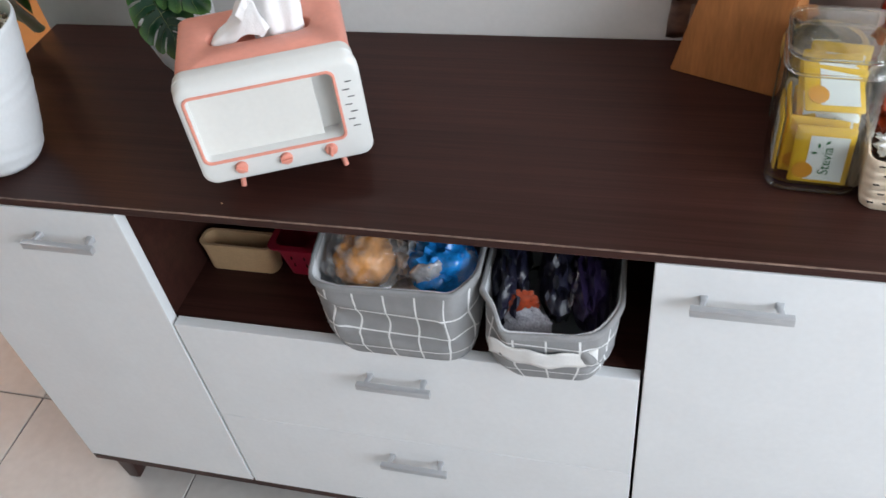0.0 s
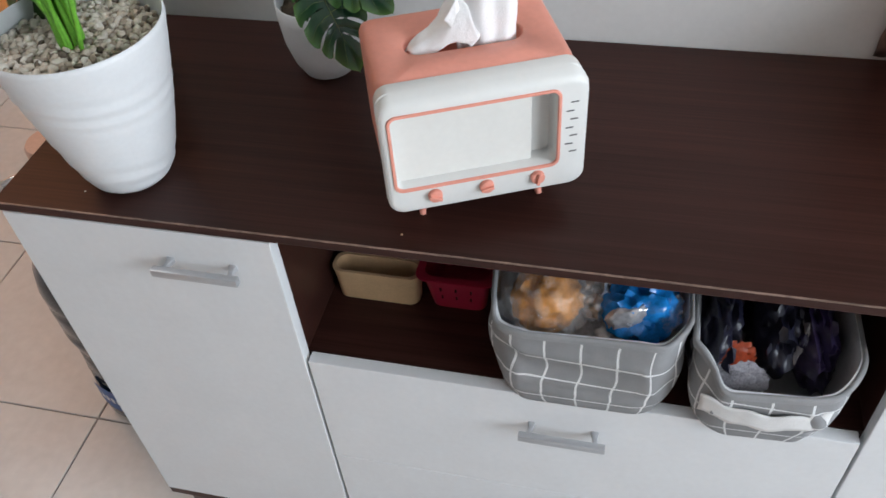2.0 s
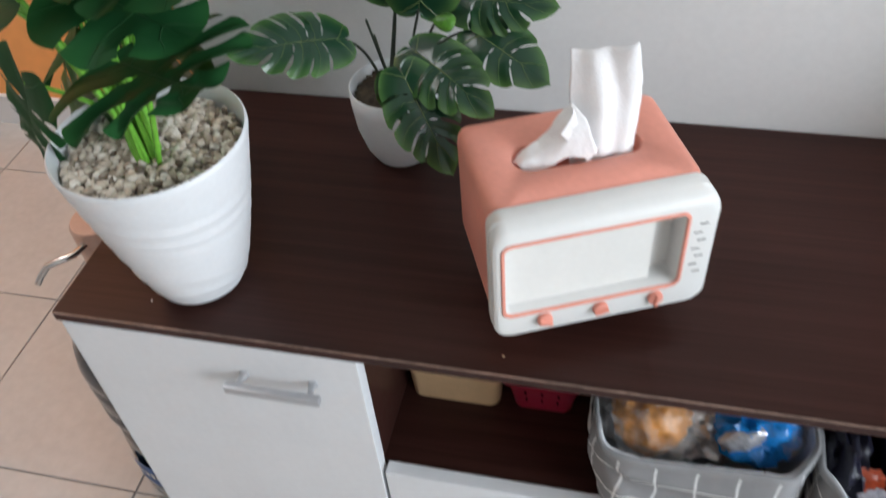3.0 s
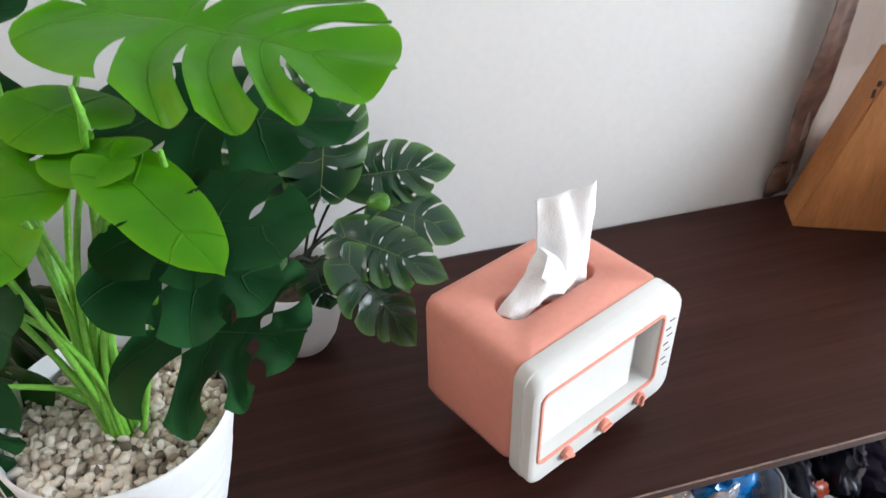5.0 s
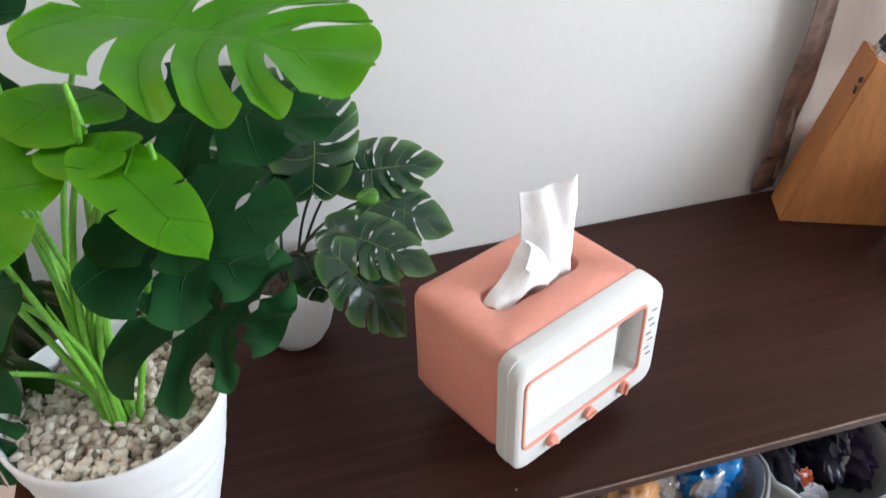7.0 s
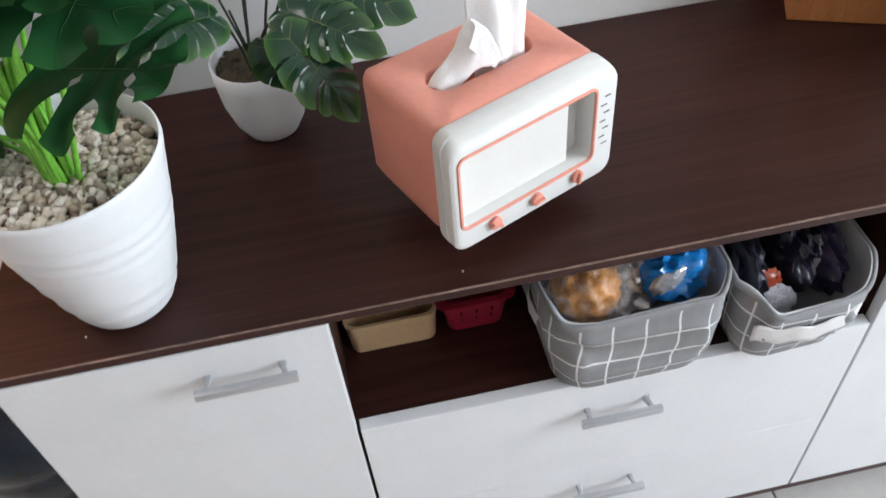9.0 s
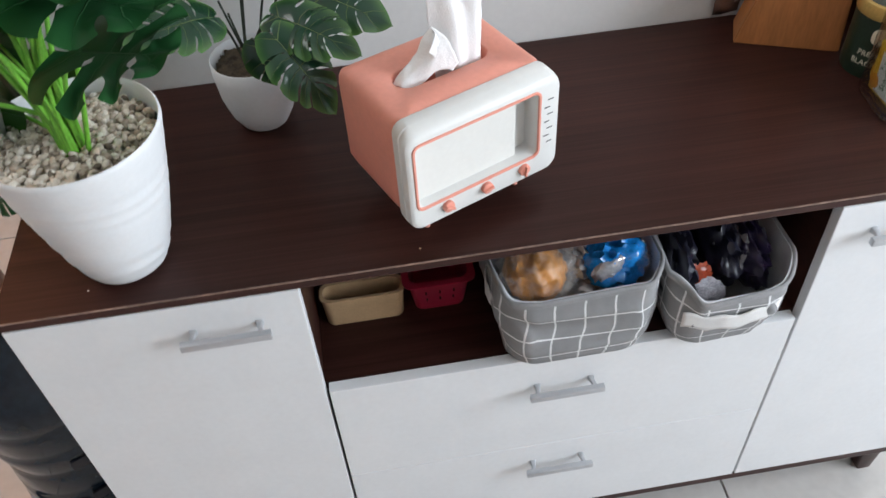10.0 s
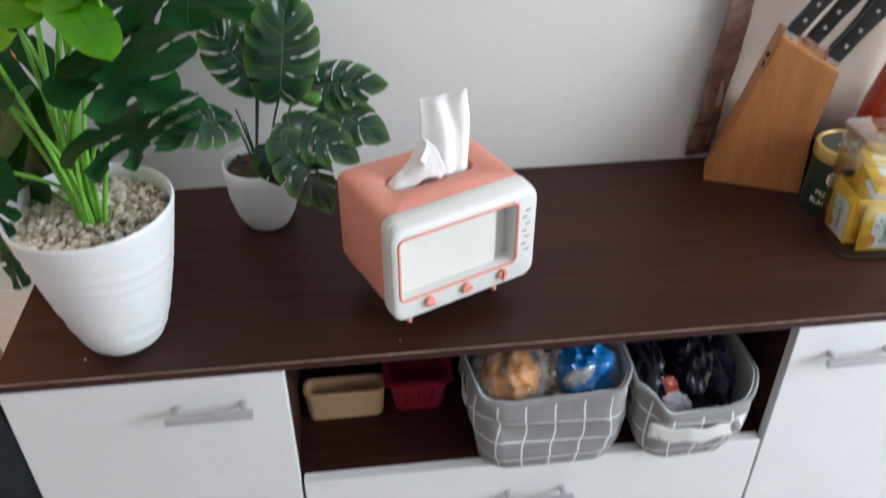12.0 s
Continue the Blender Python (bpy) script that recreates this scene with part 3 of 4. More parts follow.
nt.links.new(mixp.outputs["Result"], nt.nodes["Principled BSDF"].inputs["Base Color"])
unit = bmesh.new()
bmesh.ops.create_icosphere(unit, subdivisions=2, radius=1)
uv_, uf_ = [v.co.copy() for v in unit.verts], [[v.index for v in f.verts] for f in unit.faces]
unit.free()
rng, vs, fs = random.Random(5), [], []
for n in range(1700):
    r, a = 0.0765 * math.sqrt(rng.random()), rng.random() * 6.283
    m = pose(r * math.cos(a), r * math.sin(a), 0.158 + 0.009 * rng.random() + 0.004 * math.cos(r * 30), rng.uniform(-35, 35), rng.uniform(-35, 35), rng.uniform(0, 360))
    k = rng.uniform(0.8, 1.25)
    m = m @ Matrix.Diagonal((0.0047 * k, 0.0035 * k * rng.uniform(0.8, 1.1), 0.0028 * k, 1))
    o, seedv = len(vs), Vector((n * 3.1, 0, 0))
    vs += [m @ (c * (1 + 0.42 * noise.noise(c * 1.1 + seedv))) for c in uv_]
    fs += [[o + q for q in f] for f in uf_]
me = bpy.data.meshes.new("pebbles")
me.from_pydata(vs, [], fs)
me.materials.append(PEB)
for p in me.polygons:
    p.use_smooth = True
peb = new("pebbles", me)
peb.location = (-0.183, 0.068, 0)
tagged(peb, "pale beige and grey pebbles filling the white pot", "pebbles", kind="stuff")

small = thing("small_plant_pot", (-0.033, 0.291, 0), 0, "small artificial monstera with veined leaves in round white pot", "potted plant")
prof = [(0.026, 0.0), (0.031, 0.002), (0.040, 0.02), (0.0475, 0.05), (0.0505, 0.085), (0.0505, 0.104), (0.049, 0.105), (0.0475, 0.101), (0.046, 0.085)]
prof = [(r * 0.975, z * 0.905) for r, z in prof]
part("pot", lathe(prof, 48, cap1=True), POT_WHITE, small, "smooth rounded white pot", 60)
b = bmesh.new()
bmesh.ops.create_grid(b, x_segments=40, y_segments=40, size=0.0453)
bmesh.ops.delete(b, geom=[v for v in b.verts if v.co.length > 0.0451], context="VERTS")
for v in b.verts:
    v.co.z = 0.084 + 0.004 * noise.noise(v.co * 150) + 0.003 * noise.noise(v.co * 420)
part("soil", b, SOIL, small, "dark brown fibre soil", 70)
LIT = [
    ((0.034, 0.300, 0.192), (0.126, 0.272, 0.212), 0.036, (0.1, -0.8, 0.8), 4),
    ((0.056, 0.280, 0.170), (0.130, 0.236, 0.157), 0.034, (0.1, -0.7, 0.8), 2),
    ((0.010, 0.227, 0.179), (0.087, 0.163, 0.179), 0.037, (0.0, -0.5, 1.0), 4),
    ((0.008, 0.195, 0.176), (0.063, 0.137, 0.120), 0.036, (0.3, -0.8, 0.8), 4),
    ((-0.015, 0.232, 0.147), (-0.008, 0.215, 0.098), 0.026, (-0.2, -1, 0.4), 2),
    ((-0.050, 0.215, 0.192), (-0.105, 0.140, 0.235), 0.036, (0.2, -0.6, 0.9), 4),
    ((0.004, 0.285, 0.186), (0.027, 0.280, 0.318), 0.050, (0.1, -1, 0.1), 4),
    ((-0.020, 0.290, 0.200), (-0.074, 0.285, 0.288), 0.042, (-0.1, -1, 0.3), 4),
    ((-0.020, 0.310, 0.230), (0.030, 0.340, 0.300), 0.044, (0.1, -1, 0.4), 4),
]
for i, (ba, ti, hw, up, lob) in enumerate(LIT):
    leaf("leaf", small, at(small, ba), at(small, ti), hw, up, LEAF_VEINED, lob, cut=0.45, gap=0.42, fold=0.16, droop=0.26, hole=0.6, sweep=0.6, rim=RIM_POINTED, seed=i + 51)
    foot = (-0.034 + 0.010 * math.cos(i * 2.1), 0.291 + 0.010 * math.sin(i * 2.1), 0.08)
    part("stalk", tube([at(small, p) for p in arc(foot, ba, (0, 0.01, 0.008), 8)], 0.0015, 6), STEM_DARK, small, "", 60)
for x, y, z in ((-0.052, 0.285, 0.172), (-0.044, 0.280, 0.158)):
    part("stalk", tube([at(small, p) for p in arc((-0.034, 0.291, 0.08), (x, y, z), (0, 0, 0), 4)], 0.0014, 6), STEM_DARK, small, "", 60)
b = bmesh.new()
bmesh.ops.create_uvsphere(b, u_segments=14, v_segments=10, radius=0.0095, matrix=Matrix.Translation(at(small, (0.049, 0.215, 0.216))) @ Matrix.Diagonal((1.2, 0.9, 1, 1)))
for v in b.verts:
    v.co += noise.noise_vector(v.co * 60) * 0.004
part("curled_leaf", b, material("young_leaf", (0.06, 0.19, 0.015), 0.4, 0.3, 60, 0.2), small, "young curled lime green leaf", 60)

# ---- knife block ----
block = thing("knife_block", (0.602, 0.318, 0), -23, "light beech wood knife block leaning back, holding knives", "knife block")
poly = [(0, 0), (0.136, 0), (0.131, 0.097), (0.142, 0.188), (0.060, 0.229)]
b = loft([[(x, y, z) for x, z in poly] for y in (0.0, 0.058)])
bmesh.ops.bevel(b, geom=b.edges[:], offset=0.0018, segments=2, affect="EDGES")
part("block", b, BEECH, block, "leaning beech wood block", 30)
b = join(box(0.026, 0.031, -0.0006, 0.001, 0.190, 0.197, 0.001), box(0.024, 0.027, -0.0006, 0.001, 0.176, 0.186))
bmesh.ops.transform(b, matrix=Matrix.Translation((0.02, 0, 0.01)), verts=b.verts[:])
part("burnt_mark", b, DARK, block, "small dark burnt maker mark")
KH = Vector((0.447, 0, 0.894))
for f, y, ln, w in ((0.14, 0.018, 0.115, 0.024), (0.20, 0.042, 0.10, 0.02), (0.50, 0.040, 0.12, 0.024), (0.84, 0.018, 0.125, 0.024), (0.86, 0.044, 0.09, 0.02)):
    o = Vector((0.060 + 0.082 * f, y, 0.229 - 0.041 * f))
    side = Vector((0.894, 0, -0.447))
    loops = []
    for d, ww, tt, sh in ((-0.003, 0.8, 0.9, 0), (0.018, 0.86, 1, 0), (0.045, 0.82, 1, 0.001), (0.08, 1.0, 1, 0.002), (0.1, 1.06, 1, 0.0), (0.115, 0.8, 0.7, -0.003)):
        c = o + KH * (d * ln / 0.115) + side * sh
        loops.append([c + side * px + Vector((0, py, 0)) for px, py in rrect(w * ww, 0.014 * tt, 0.004, 3)])
    kn = part("knife_handle", loft(loops), BLACK, block, "black riveted knife handle", 40)
    bo = [[o + KH * d + side * px + Vector((0, py, 0)) for px, py in rrect(w * 0.84, 0.0145, 0.003, 3)] for d in (0.0, 0.008)]
    part("bolster", loft(bo), STEEL, kn, "", 40)
    for d in (0.03, 0.055, 0.085):
        c = o + KH * d
        rv = bmesh.new()
        bmesh.ops.create_cone(rv, cap_ends=True, segments=12, radius1=0.003, radius2=0.0028, depth=0.0155, matrix=Matrix.Translation(c) @ Matrix.Rotation(radians(90), 4, "X"))
        part("rivet", rv, STEEL, kn, "", 40)

# ---- curtain at the window ----
BROWN = material("brown_satin", (0.17, 0.105, 0.085), 0.30, 0.60, 13, 0.03, spec=0.8, stretch=(1, 1, 1.6), fine=3)
SHEER = material("sheer_curtain", (0.66, 0.58, 0.53), 0.7, 0.08, 14, 0.1, stretch=(3, 1, 0.3))
nt = SHEER.node_tree
tr, mx = nt.nodes.new("ShaderNodeBsdfTranslucent"), nt.nodes.new("ShaderNodeMixShader")
tr.inputs["Color"].default_value = (0.70, 0.60, 0.54, 1)
mx.inputs[0].default_value = 0.55
nt.links.new(nt.nodes["Principled BSDF"].outputs[0], mx.inputs[1]), nt.links.new(tr.outputs[0], mx.inputs[2])
clear, mx2 = nt.nodes.new("ShaderNodeBsdfTransparent"), nt.nodes.new("ShaderNodeMixShader")
mx2.inputs[0].default_value = 0.35
nt.links.new(mx.outputs[0], mx2.inputs[1]), nt.links.new(clear.outputs[0], mx2.inputs[2])
nt.links.new(mx2.outputs[0], nt.nodes["Material Output"].inputs[0])
curtain = thing("curtain", (0.622, 0.366, 0), 0, "brown satin edged sheer curtain hanging at the window", "curtain")
solid(part("satin_border", sheet(lambda u, v: (-0.028 + 0.038 * u + 0.080 * v + 0.002 * math.sin(v * 9), 0.014 * (1 - v) ** 8 - 0.004 - 0.003 * math.sin(u * 5 + v * 3) + 0.0030 * math.sin(v * 62 + u * 2 + 2 * math.sin(v * 17)), 0.010 + 1.5 * v), 16, 150, 0.0012, 7), BROWN, curtain, "brown satin border", 80), 0.001)
solid(part("sheer", sheet(lambda u, v: (-0.001 + 0.075 * v + 1.2 * u, 0.004 + 0.010 * math.sin(u * 62 + 0.6 * math.sin(v * 4)), 0.03 + 1.48 * v), 160, 20, 0.003, 9), SHEER, curtain, "pale pinkish sheer fabric", 80), 0.0008)

# ---- fabric baskets in the niche ----
FABRIC = material("grey_check_fabric", (0.25, 0.25, 0.255), 0.9, 0.10, 40, 0.4, fine=30)
nt = FABRIC.node_tree
tcu, spx = nt.nodes.new("ShaderNodeTexCoord"), nt.nodes.new("ShaderNodeSeparateXYZ")
nt.links.new(tcu.outputs["UV"], spx.inputs[0])
edges = []
for axis, step, width in ((0, 0.036, 0.0024), (1, 0.034, 0.0024)):
    a, b_, c = (nt.nodes.new("ShaderNodeMath") for _ in range(3))
    a.operation, b_.operation, c.operation = "PINGPONG", "LESS_THAN", "ADD"
    c.inputs[1].default_value = 0.012
    nt.links.new(spx.outputs[axis], c.inputs[0])
    nt.links.new(c.outputs[0], a.inputs[0])
    a.inputs[1].default_value, b_.inputs[1].default_value = step / 2, width / 2
    nt.links.new(a.outputs[0], b_.inputs[0])
    edges.append(b_)
mxm, mxc = nt.nodes.new("ShaderNodeMath"), nt.nodes.new("ShaderNodeMix")
mxm.operation, mxc.data_type = "MAXIMUM", "RGBA"
nt.links.new(edges[0].outputs[0], mxm.inputs[0]), nt.links.new(edges[1].outputs[0], mxm.inputs[1])
pb = nt.nodes["Principled BSDF"].inputs["Base Color"]
nt.links.new(pb.links[0].from_socket, mxc.inputs["A"])
mxc.inputs["B"].default_value = (0.72, 0.72, 0.72, 1)
nt.links.new(mxm.outputs[0], mxc.inputs["Factor"]), nt.links.new(mxc.outputs["Result"], pb)
HEM = material("grey_hem_fabric", (0.27, 0.27, 0.275), 0.9, 0.12, 40, 0.4, fine=30)
LINING = material("white_lining", (0.62, 0.63, 0.65), 0.85, 0.05, 40, 0.3)
STRAP = material("white_cotton_strap", (0.70, 0.69, 0.68), 0.9, 0.04, 80, 0.4)


def skin(rings, uvfn, mat_index=0, bm=None):
    b = bmesh.new()
    lay = b.loops.layers.uv.new("UVMap")
    vv = [[b.verts.new(p) for p in r] for r in rings]
    n = len(rings[0])
    lens = []
    for r in rings:
        acc, row = 0.0, [0.0]
        for i in range(n):
            acc += (Vector(r[(i + 1) % n]) - Vector(r[i])).length
            row.append(acc)
        lens.append(row)
    for j in range(len(rings) - 1):
        for i in range(n):
            f = b.faces.new((vv[j][i], vv[j][(i + 1) % n], vv[j + 1][(i + 1) % n], vv[j + 1][i]))
            for lp, (jj, ii) in zip(f.loops, ((j, i), (j, i + 1), (j + 1, i + 1), (j + 1, i))):
                lp[lay].uv = (lens[len(rings) // 2][ii], uvfn(jj))
    return b


def fabric_basket(x, y, w, d, h, flare, label, seed, front_dip=0.0, shift=0.0):
    bk = thing("fabric_basket", (x, y, -0.210), 0, label, "storage basket", "fabric baskets in the niche")

    def ring(t, inset=0.0):
        g = 1 + flare * t
        bulge = 0.010 * math.sin(math.pi * min(1, t * 1.1))
        pts = []
        for px, py in rrect(w * g + bulge - 2 * inset, d * (1 + 0.5 * flare * t) + bulge - 2 * inset, 0.036 + 0.006 * t, 16):
            z = h * t
            front = max(0, -py / (d / 2))
            z -= front_dip * t * t * front ** 2
            p = Vector((px, py - shift * t, z))
            p += Vector((1, 1, 0.35)) * 0.0085 * noise.noise(Vector((px * 22, py * 22, z * 20 + seed))) * (0.3 + t)
            crease = abs(noise.noise(Vector((px * 30 + z * 26, py * 30 - z * 14, seed * 2.3))))
            p += Vector((px, py, 0)).normalized() * (0.0110 * (0.30 - crease)) * math.sin(math.pi * min(1, t + 0.05))
            pts.append(p)
        return pts

    rows = [ring(i / 28) for i in range(29)]
    base = [[Vector((p.x * k, p.y * k, 0.0)) for p in rows[0]] for k in (0.02, 0.9)]
    part("fabric_wall", skin(base + rows, lambda j: h * (j - 2) / 28), FABRIC, bk, "grey fabric with white check lines", 80)
    part("lining", skin([ring(1.0, 0.001)] + [ring(1 - i / 8, 0.004) for i in range(9)] + [[Vector((p.x * 0.02, p.y * 0.02, 0.004)) for p in rows[0]]], lambda j: j * 0.01), LINING, bk, "white cotton lining", 80)
    top = ring(1.0, 0.001)
    hem = []
    for dy, dz in ((0.0015, -0.008), (0.0022, -0.003), (0.0016, 0.0012), (-0.0006, 0.0018), (-0.0022, 0.0), (-0.0024, -0.006)):
        hem.append([Vector((p.x * (1 + dy / (w / 2)), (p.y + shift) * (1 + dy / (d / 2)) - shift, p.z + dz)) for p in top])
    part("hem", skin(hem, lambda j: 0.02), HEM, bk, "rolled fabric hem", 80)
    return bk


def strap(bk, ax, ay, bx, by, z, wide, out):
    def fn(u, v):
        bow = math.sin(math.pi * u)
        ox, oy = out
        return (ax + (bx - ax) * u + ox * bow, ay + (by - ay) * u + oy * bow, z - wide * (v - 0.5) - 0.006 * bow + 0.002 * math.sin(u * 20))
    solid(part("handle_strap", sheet(fn, 20, 5, 0.0012, 4), STRAP, bk, "white cotton carrying strap", 80), 0.0015)


bk1 = fabric_basket(0.313, 0.072, 0.176, 0.155, 0.130, 0.12, "grey and white checked fabric basket holding snack bags", 1.0, 0.004, 0.004)
strap(bk1, -0.096, -0.04, -0.094, 0.03, 0.082, 0.022, (-0.008, 0))
bk2 = fabric_basket(0.495, 0.081, 0.122, 0.185, 0.126, 0.24, "grey checked fabric basket with white strap holding dark packets", 7.0, 0.022, 0.006)
strap(bk2, -0.064, -0.101, 0.058, -0.101, 0.064, 0.025, (0, -0.010))


def crumple(dims, seed, amp=0.25, freq=2.2, sub=4):
    b = bmesh.new()
    bmesh.ops.create_icosphere(b, subdivisions=sub, radius=1)
    o = Vector((seed * 7.3, seed * 1.7, 0))
    for v in b.verts:
        c = v.co.copy()
        k = 1 + amp * (0.5 - abs(noise.noise(c * freq + o)) * 2.2) + amp * 0.5 * (0.4 - abs(noise.noise(c * freq * 2.3 + o)) * 2) + amp * 0.2 * (0.4 - abs(noise.noise(c * freq * 5.1 + o)) * 2)
        v.co = Vector((c.x * dims[0], c.y * dims[1], c.z * dims[2])) * k
    return b


def packet(name, at_, dims, mat, seed, label, cat="snack packet", rot=(0, 0, 0), amp=0.25, freq=2.2, sub=4, facet=55):
    ob = part(name, crumple(dims, seed, amp, freq, sub), mat, None, label, facet)
    ob.matrix_world = pose(*at_, *rot)
    return tagged(ob, label, cat)


GOLD = material("golden_snacks", (0.56, 0.23, 0.045), 0.30, 0.35, 40, 0.3)
CLEAR = film("clear_wrap", (0.80, 0.80, 0.80), 0.88, 0.06)
BLUE = material("blue_foil", (0.01, 0.22, 0.62), 0.25, 0.25, 30, 0.2, spec=0.8)
SILVER = material("silver_foil", (0.62, 0.62, 0.64), 0.25, 0.2, 25, 0.2, metal=0.5)
NAVY = material("navy_foil", (0.008, 0.008, 0.020), 0.38, 0.3, 25, 0.2)
PURPLE = material("purple_foil", (0.016, 0.009, 0.036), 0.38, 0.3, 25, 0.2)
GREYPRINT = material("grey_print_wrap", (0.34, 0.33, 0.36), 0.5, 0.35, 60, 0.1)
REDFOIL = material("red_foil", (0.28, 0.040, 0.012), 0.3, 0.3, 25, 0.2)
packet("golden_snack", (0.268, 0.058, -0.108), (0.038, 0.040, 0.034), GOLD, 1, "golden brown snack in a clear plastic bag", amp=0.15, freq=2.0, facet=65)
packet("clear_bag", (0.270, 0.056, -0.106), (0.047, 0.046, 0.041), CLEAR, 2, "crinkled clear plastic bag round golden snacks", "plastic bag", amp=0.3, freq=3)
packet("silver_packet", (0.330, 0.085, -0.112), (0.028, 0.04, 0.036), SILVER, 3, "crumpled silver foil packet beside blue wrapper", amp=0.4, freq=2.6)
packet("blue_packet", (0.365, 0.058, -0.106), (0.040, 0.036, 0.034), BLUE, 4, "crumpled shiny bright blue foil packet", amp=0.28, freq=1.5, facet=45)
# White piece added for the highlight along the blue foil.
packet("blue_packet_glint", (0.352, 0.035, -0.098), (0.024, 0.010, 0.015), SILVER, 9, "white glossy piece standing in for the blue packet highlight", rot=(0, -35, 10), amp=0.14, freq=1.2, facet=30)
packet("clear_wrapper", (0.395, 0.05, -0.098), (0.014, 0.02, 0.018), CLEAR, 5, "small clear plastic wrapper end", "plastic bag", amp=0.4, freq=3)
packet("snack_bag", (0.31, 0.10, -0.14), (0.075, 0.06, 0.045), SILVER, 14, "grey foil bags filling the fabric basket", amp=0.3, freq=2.5)
packet("orange_packet", (0.462, 0.022, -0.130), (0.020, 0.006, 0.024), REDFOIL, 6, "small orange and red foil sweet packet", amp=0.30, freq=2.2, rot=(-20, 14, 0))
packet("white_packet", (0.470, 0.012, -0.142), (0.026, 0.005, 0.020), GREYPRINT, 7, "pale packet with printed front in the basket", amp=0.26, freq=2.0, rot=(-25, 8, 0))
for i, (x, y, z, m, n, l) in enumerate(((0.440, 0.07, -0.125, NAVY, "navy_packet", "dark navy foil packet standing in the basket"), (0.500, 0.08, -0.118, NAVY, "navy_packet", "dark navy foil packet standing in the basket"), (0.535, 0.07, -0.120, PURPLE, "purple_packet", "dark purple foil packet standing in the basket"), (0.50, 0.12, -0.115, NAVY, "navy_packet", "dark navy foil packet standing in the basket"))):
    packet(n, (x, y, z - 0.004), (0.024, 0.062, 0.050), m, 20 + i, l, rot=(0, 10 - 8 * i, 5), amp=0.25)
packet("grey_wrapper", (0.517, 0.045, -0.118), (0.004, 0.022, 0.034), SILVER, 31, "thin grey wrapper between the dark packets", rot=(0, 12, 0), amp=0.3)


# ---- plastic baskets in the niche ----
def plastic_basket(name, x, y, w, d, h, mat, label, flare, rows, cols, lip):
    bk = thing(name, (x, y, -0.210), 0, label, "plastic basket")
    loops = []
    for t, ins in ((0, 0), (0.04, 0), (0.8, 0), (0.97, -lip), (1.0, -lip), (1.0, 0.003), (0.9, 0.003), (0.05, 0.003)):
        g = 1 + flare * t
        loops.append([(px, py, h * t) for px, py in rrect(w * g - 2 * ins, d * g - 2 * ins, 0.012, 5)])
    part("tub", loft(loops), mat, bk, "", 35)
    for r in range(rows):
        for c in range(cols):
            t = 0.25 + 0.5 * (r + 0.5) / rows
            cx = w * (1 + flare * t) * 0.72 * ((c + 0.5) / cols - 0.5)
            yy = -d * (1 + flare * t) / 2
            # Solid dark blocks paint the shade of the basket holes.
            part("hole_shade", box(cx - w * 0.018, cx + w * 0.018, yy - 0.0012, yy + 0.001, h * t - h * 0.05, h * t + h * 0.05, 0.0004, 1), DARK, bk)
    return bk


plastic_basket("cream_basket", 0.056, 0.1205, 0.102, 0.030, 0.048, CREAM, "cream woven plastic basket at the back of the niche", 0.06, 0, 0, 0.001)
plastic_basket("pink_basket", 0.156, 0.145, 0.066, 0.07, 0.060, MAGENTA, "raspberry pink plastic basket with square holes", 0.25, 2, 3, 0.006)

# ---- glass jar of sachets ----
JARGLASS = thin_glass("jar_glass")
RIMGLASS = glass("rim_glass", (0.96, 0.97, 0.96), 0.04)
YELLOW = material("yellow_paper", (0.80, 0.48, 0.02), 0.45, 0.08, 30, 0.1)
PAPER = material("white_paper", (0.78, 0.80, 0.80), 0.5, 0.04, 30, 0.1)
GREENINK = material("green_ink", (0.02, 0.14, 0.05), 0.6, 0.05)
AMBER = material("amber_ink", (0.70, 0.30, 0.02), 0.5, 0.05)


def lettering(parent, text, size, mat, m, bend=None, name="lettering"):
    cu = bpy.data.curves.new(name, "FONT")
    cu.body, cu.size, cu.extrude, cu.align_x, cu.align_y, cu.resolution_u = text, size, 0.00015, "CENTER", "CENTER", 3
    tmp = bpy.data.objects.new(name, cu)
    scene.collection.objects.link(tmp)
    bpy.context.view_layer.update()
    me = bpy.data.meshes.new_from_object(tmp.evaluated_get(bpy.context.evaluated_depsgraph_get()))
    bpy.data.objects.remove(tmp)
    if bend:
        for v in me.vertices:
            a = v.co.x / bend
            v.co = Vector(((bend + v.co.z) * math.sin(a), v.co.y, (bend + v.co.z) * math.cos(a) - bend))
    me.materials.clear()
    me.materials.append(mat)
    ob = new(name, me)
    ob.parent = parent
    ob.matrix_basis = m
    return ob


jar = thing("glass_jar", (0.751, 0.147, 0), -4, "square clear glass jar holding yellow sweetener sachets", "glass jar")
jar.scale = (1.09, 1.09, 1.04)
bpy.context.view_layer.update()
jl = []
for w, r, z in ((0.066, 0.012, 0.0), (0.080, 0.018, 0.002), (0.084, 0.020, 0.008), (0.084, 0.020, 0.128), (0.080, 0.02, 0.136), (0.080, 0.02, 0.150), (0.076, 0.018, 0.150), (0.076, 0.018, 0.136), (0.079, 0.018, 0.127), (0.079, 0.018, 0.010), (0.066, 0.012, 0.006)):
    jl.append([(x, y, z) for x, y in rrect(w, w, r, 6)])
part("jar_body", loft(jl), JARGLASS, jar, "clear glass body with rounded corners", 50)
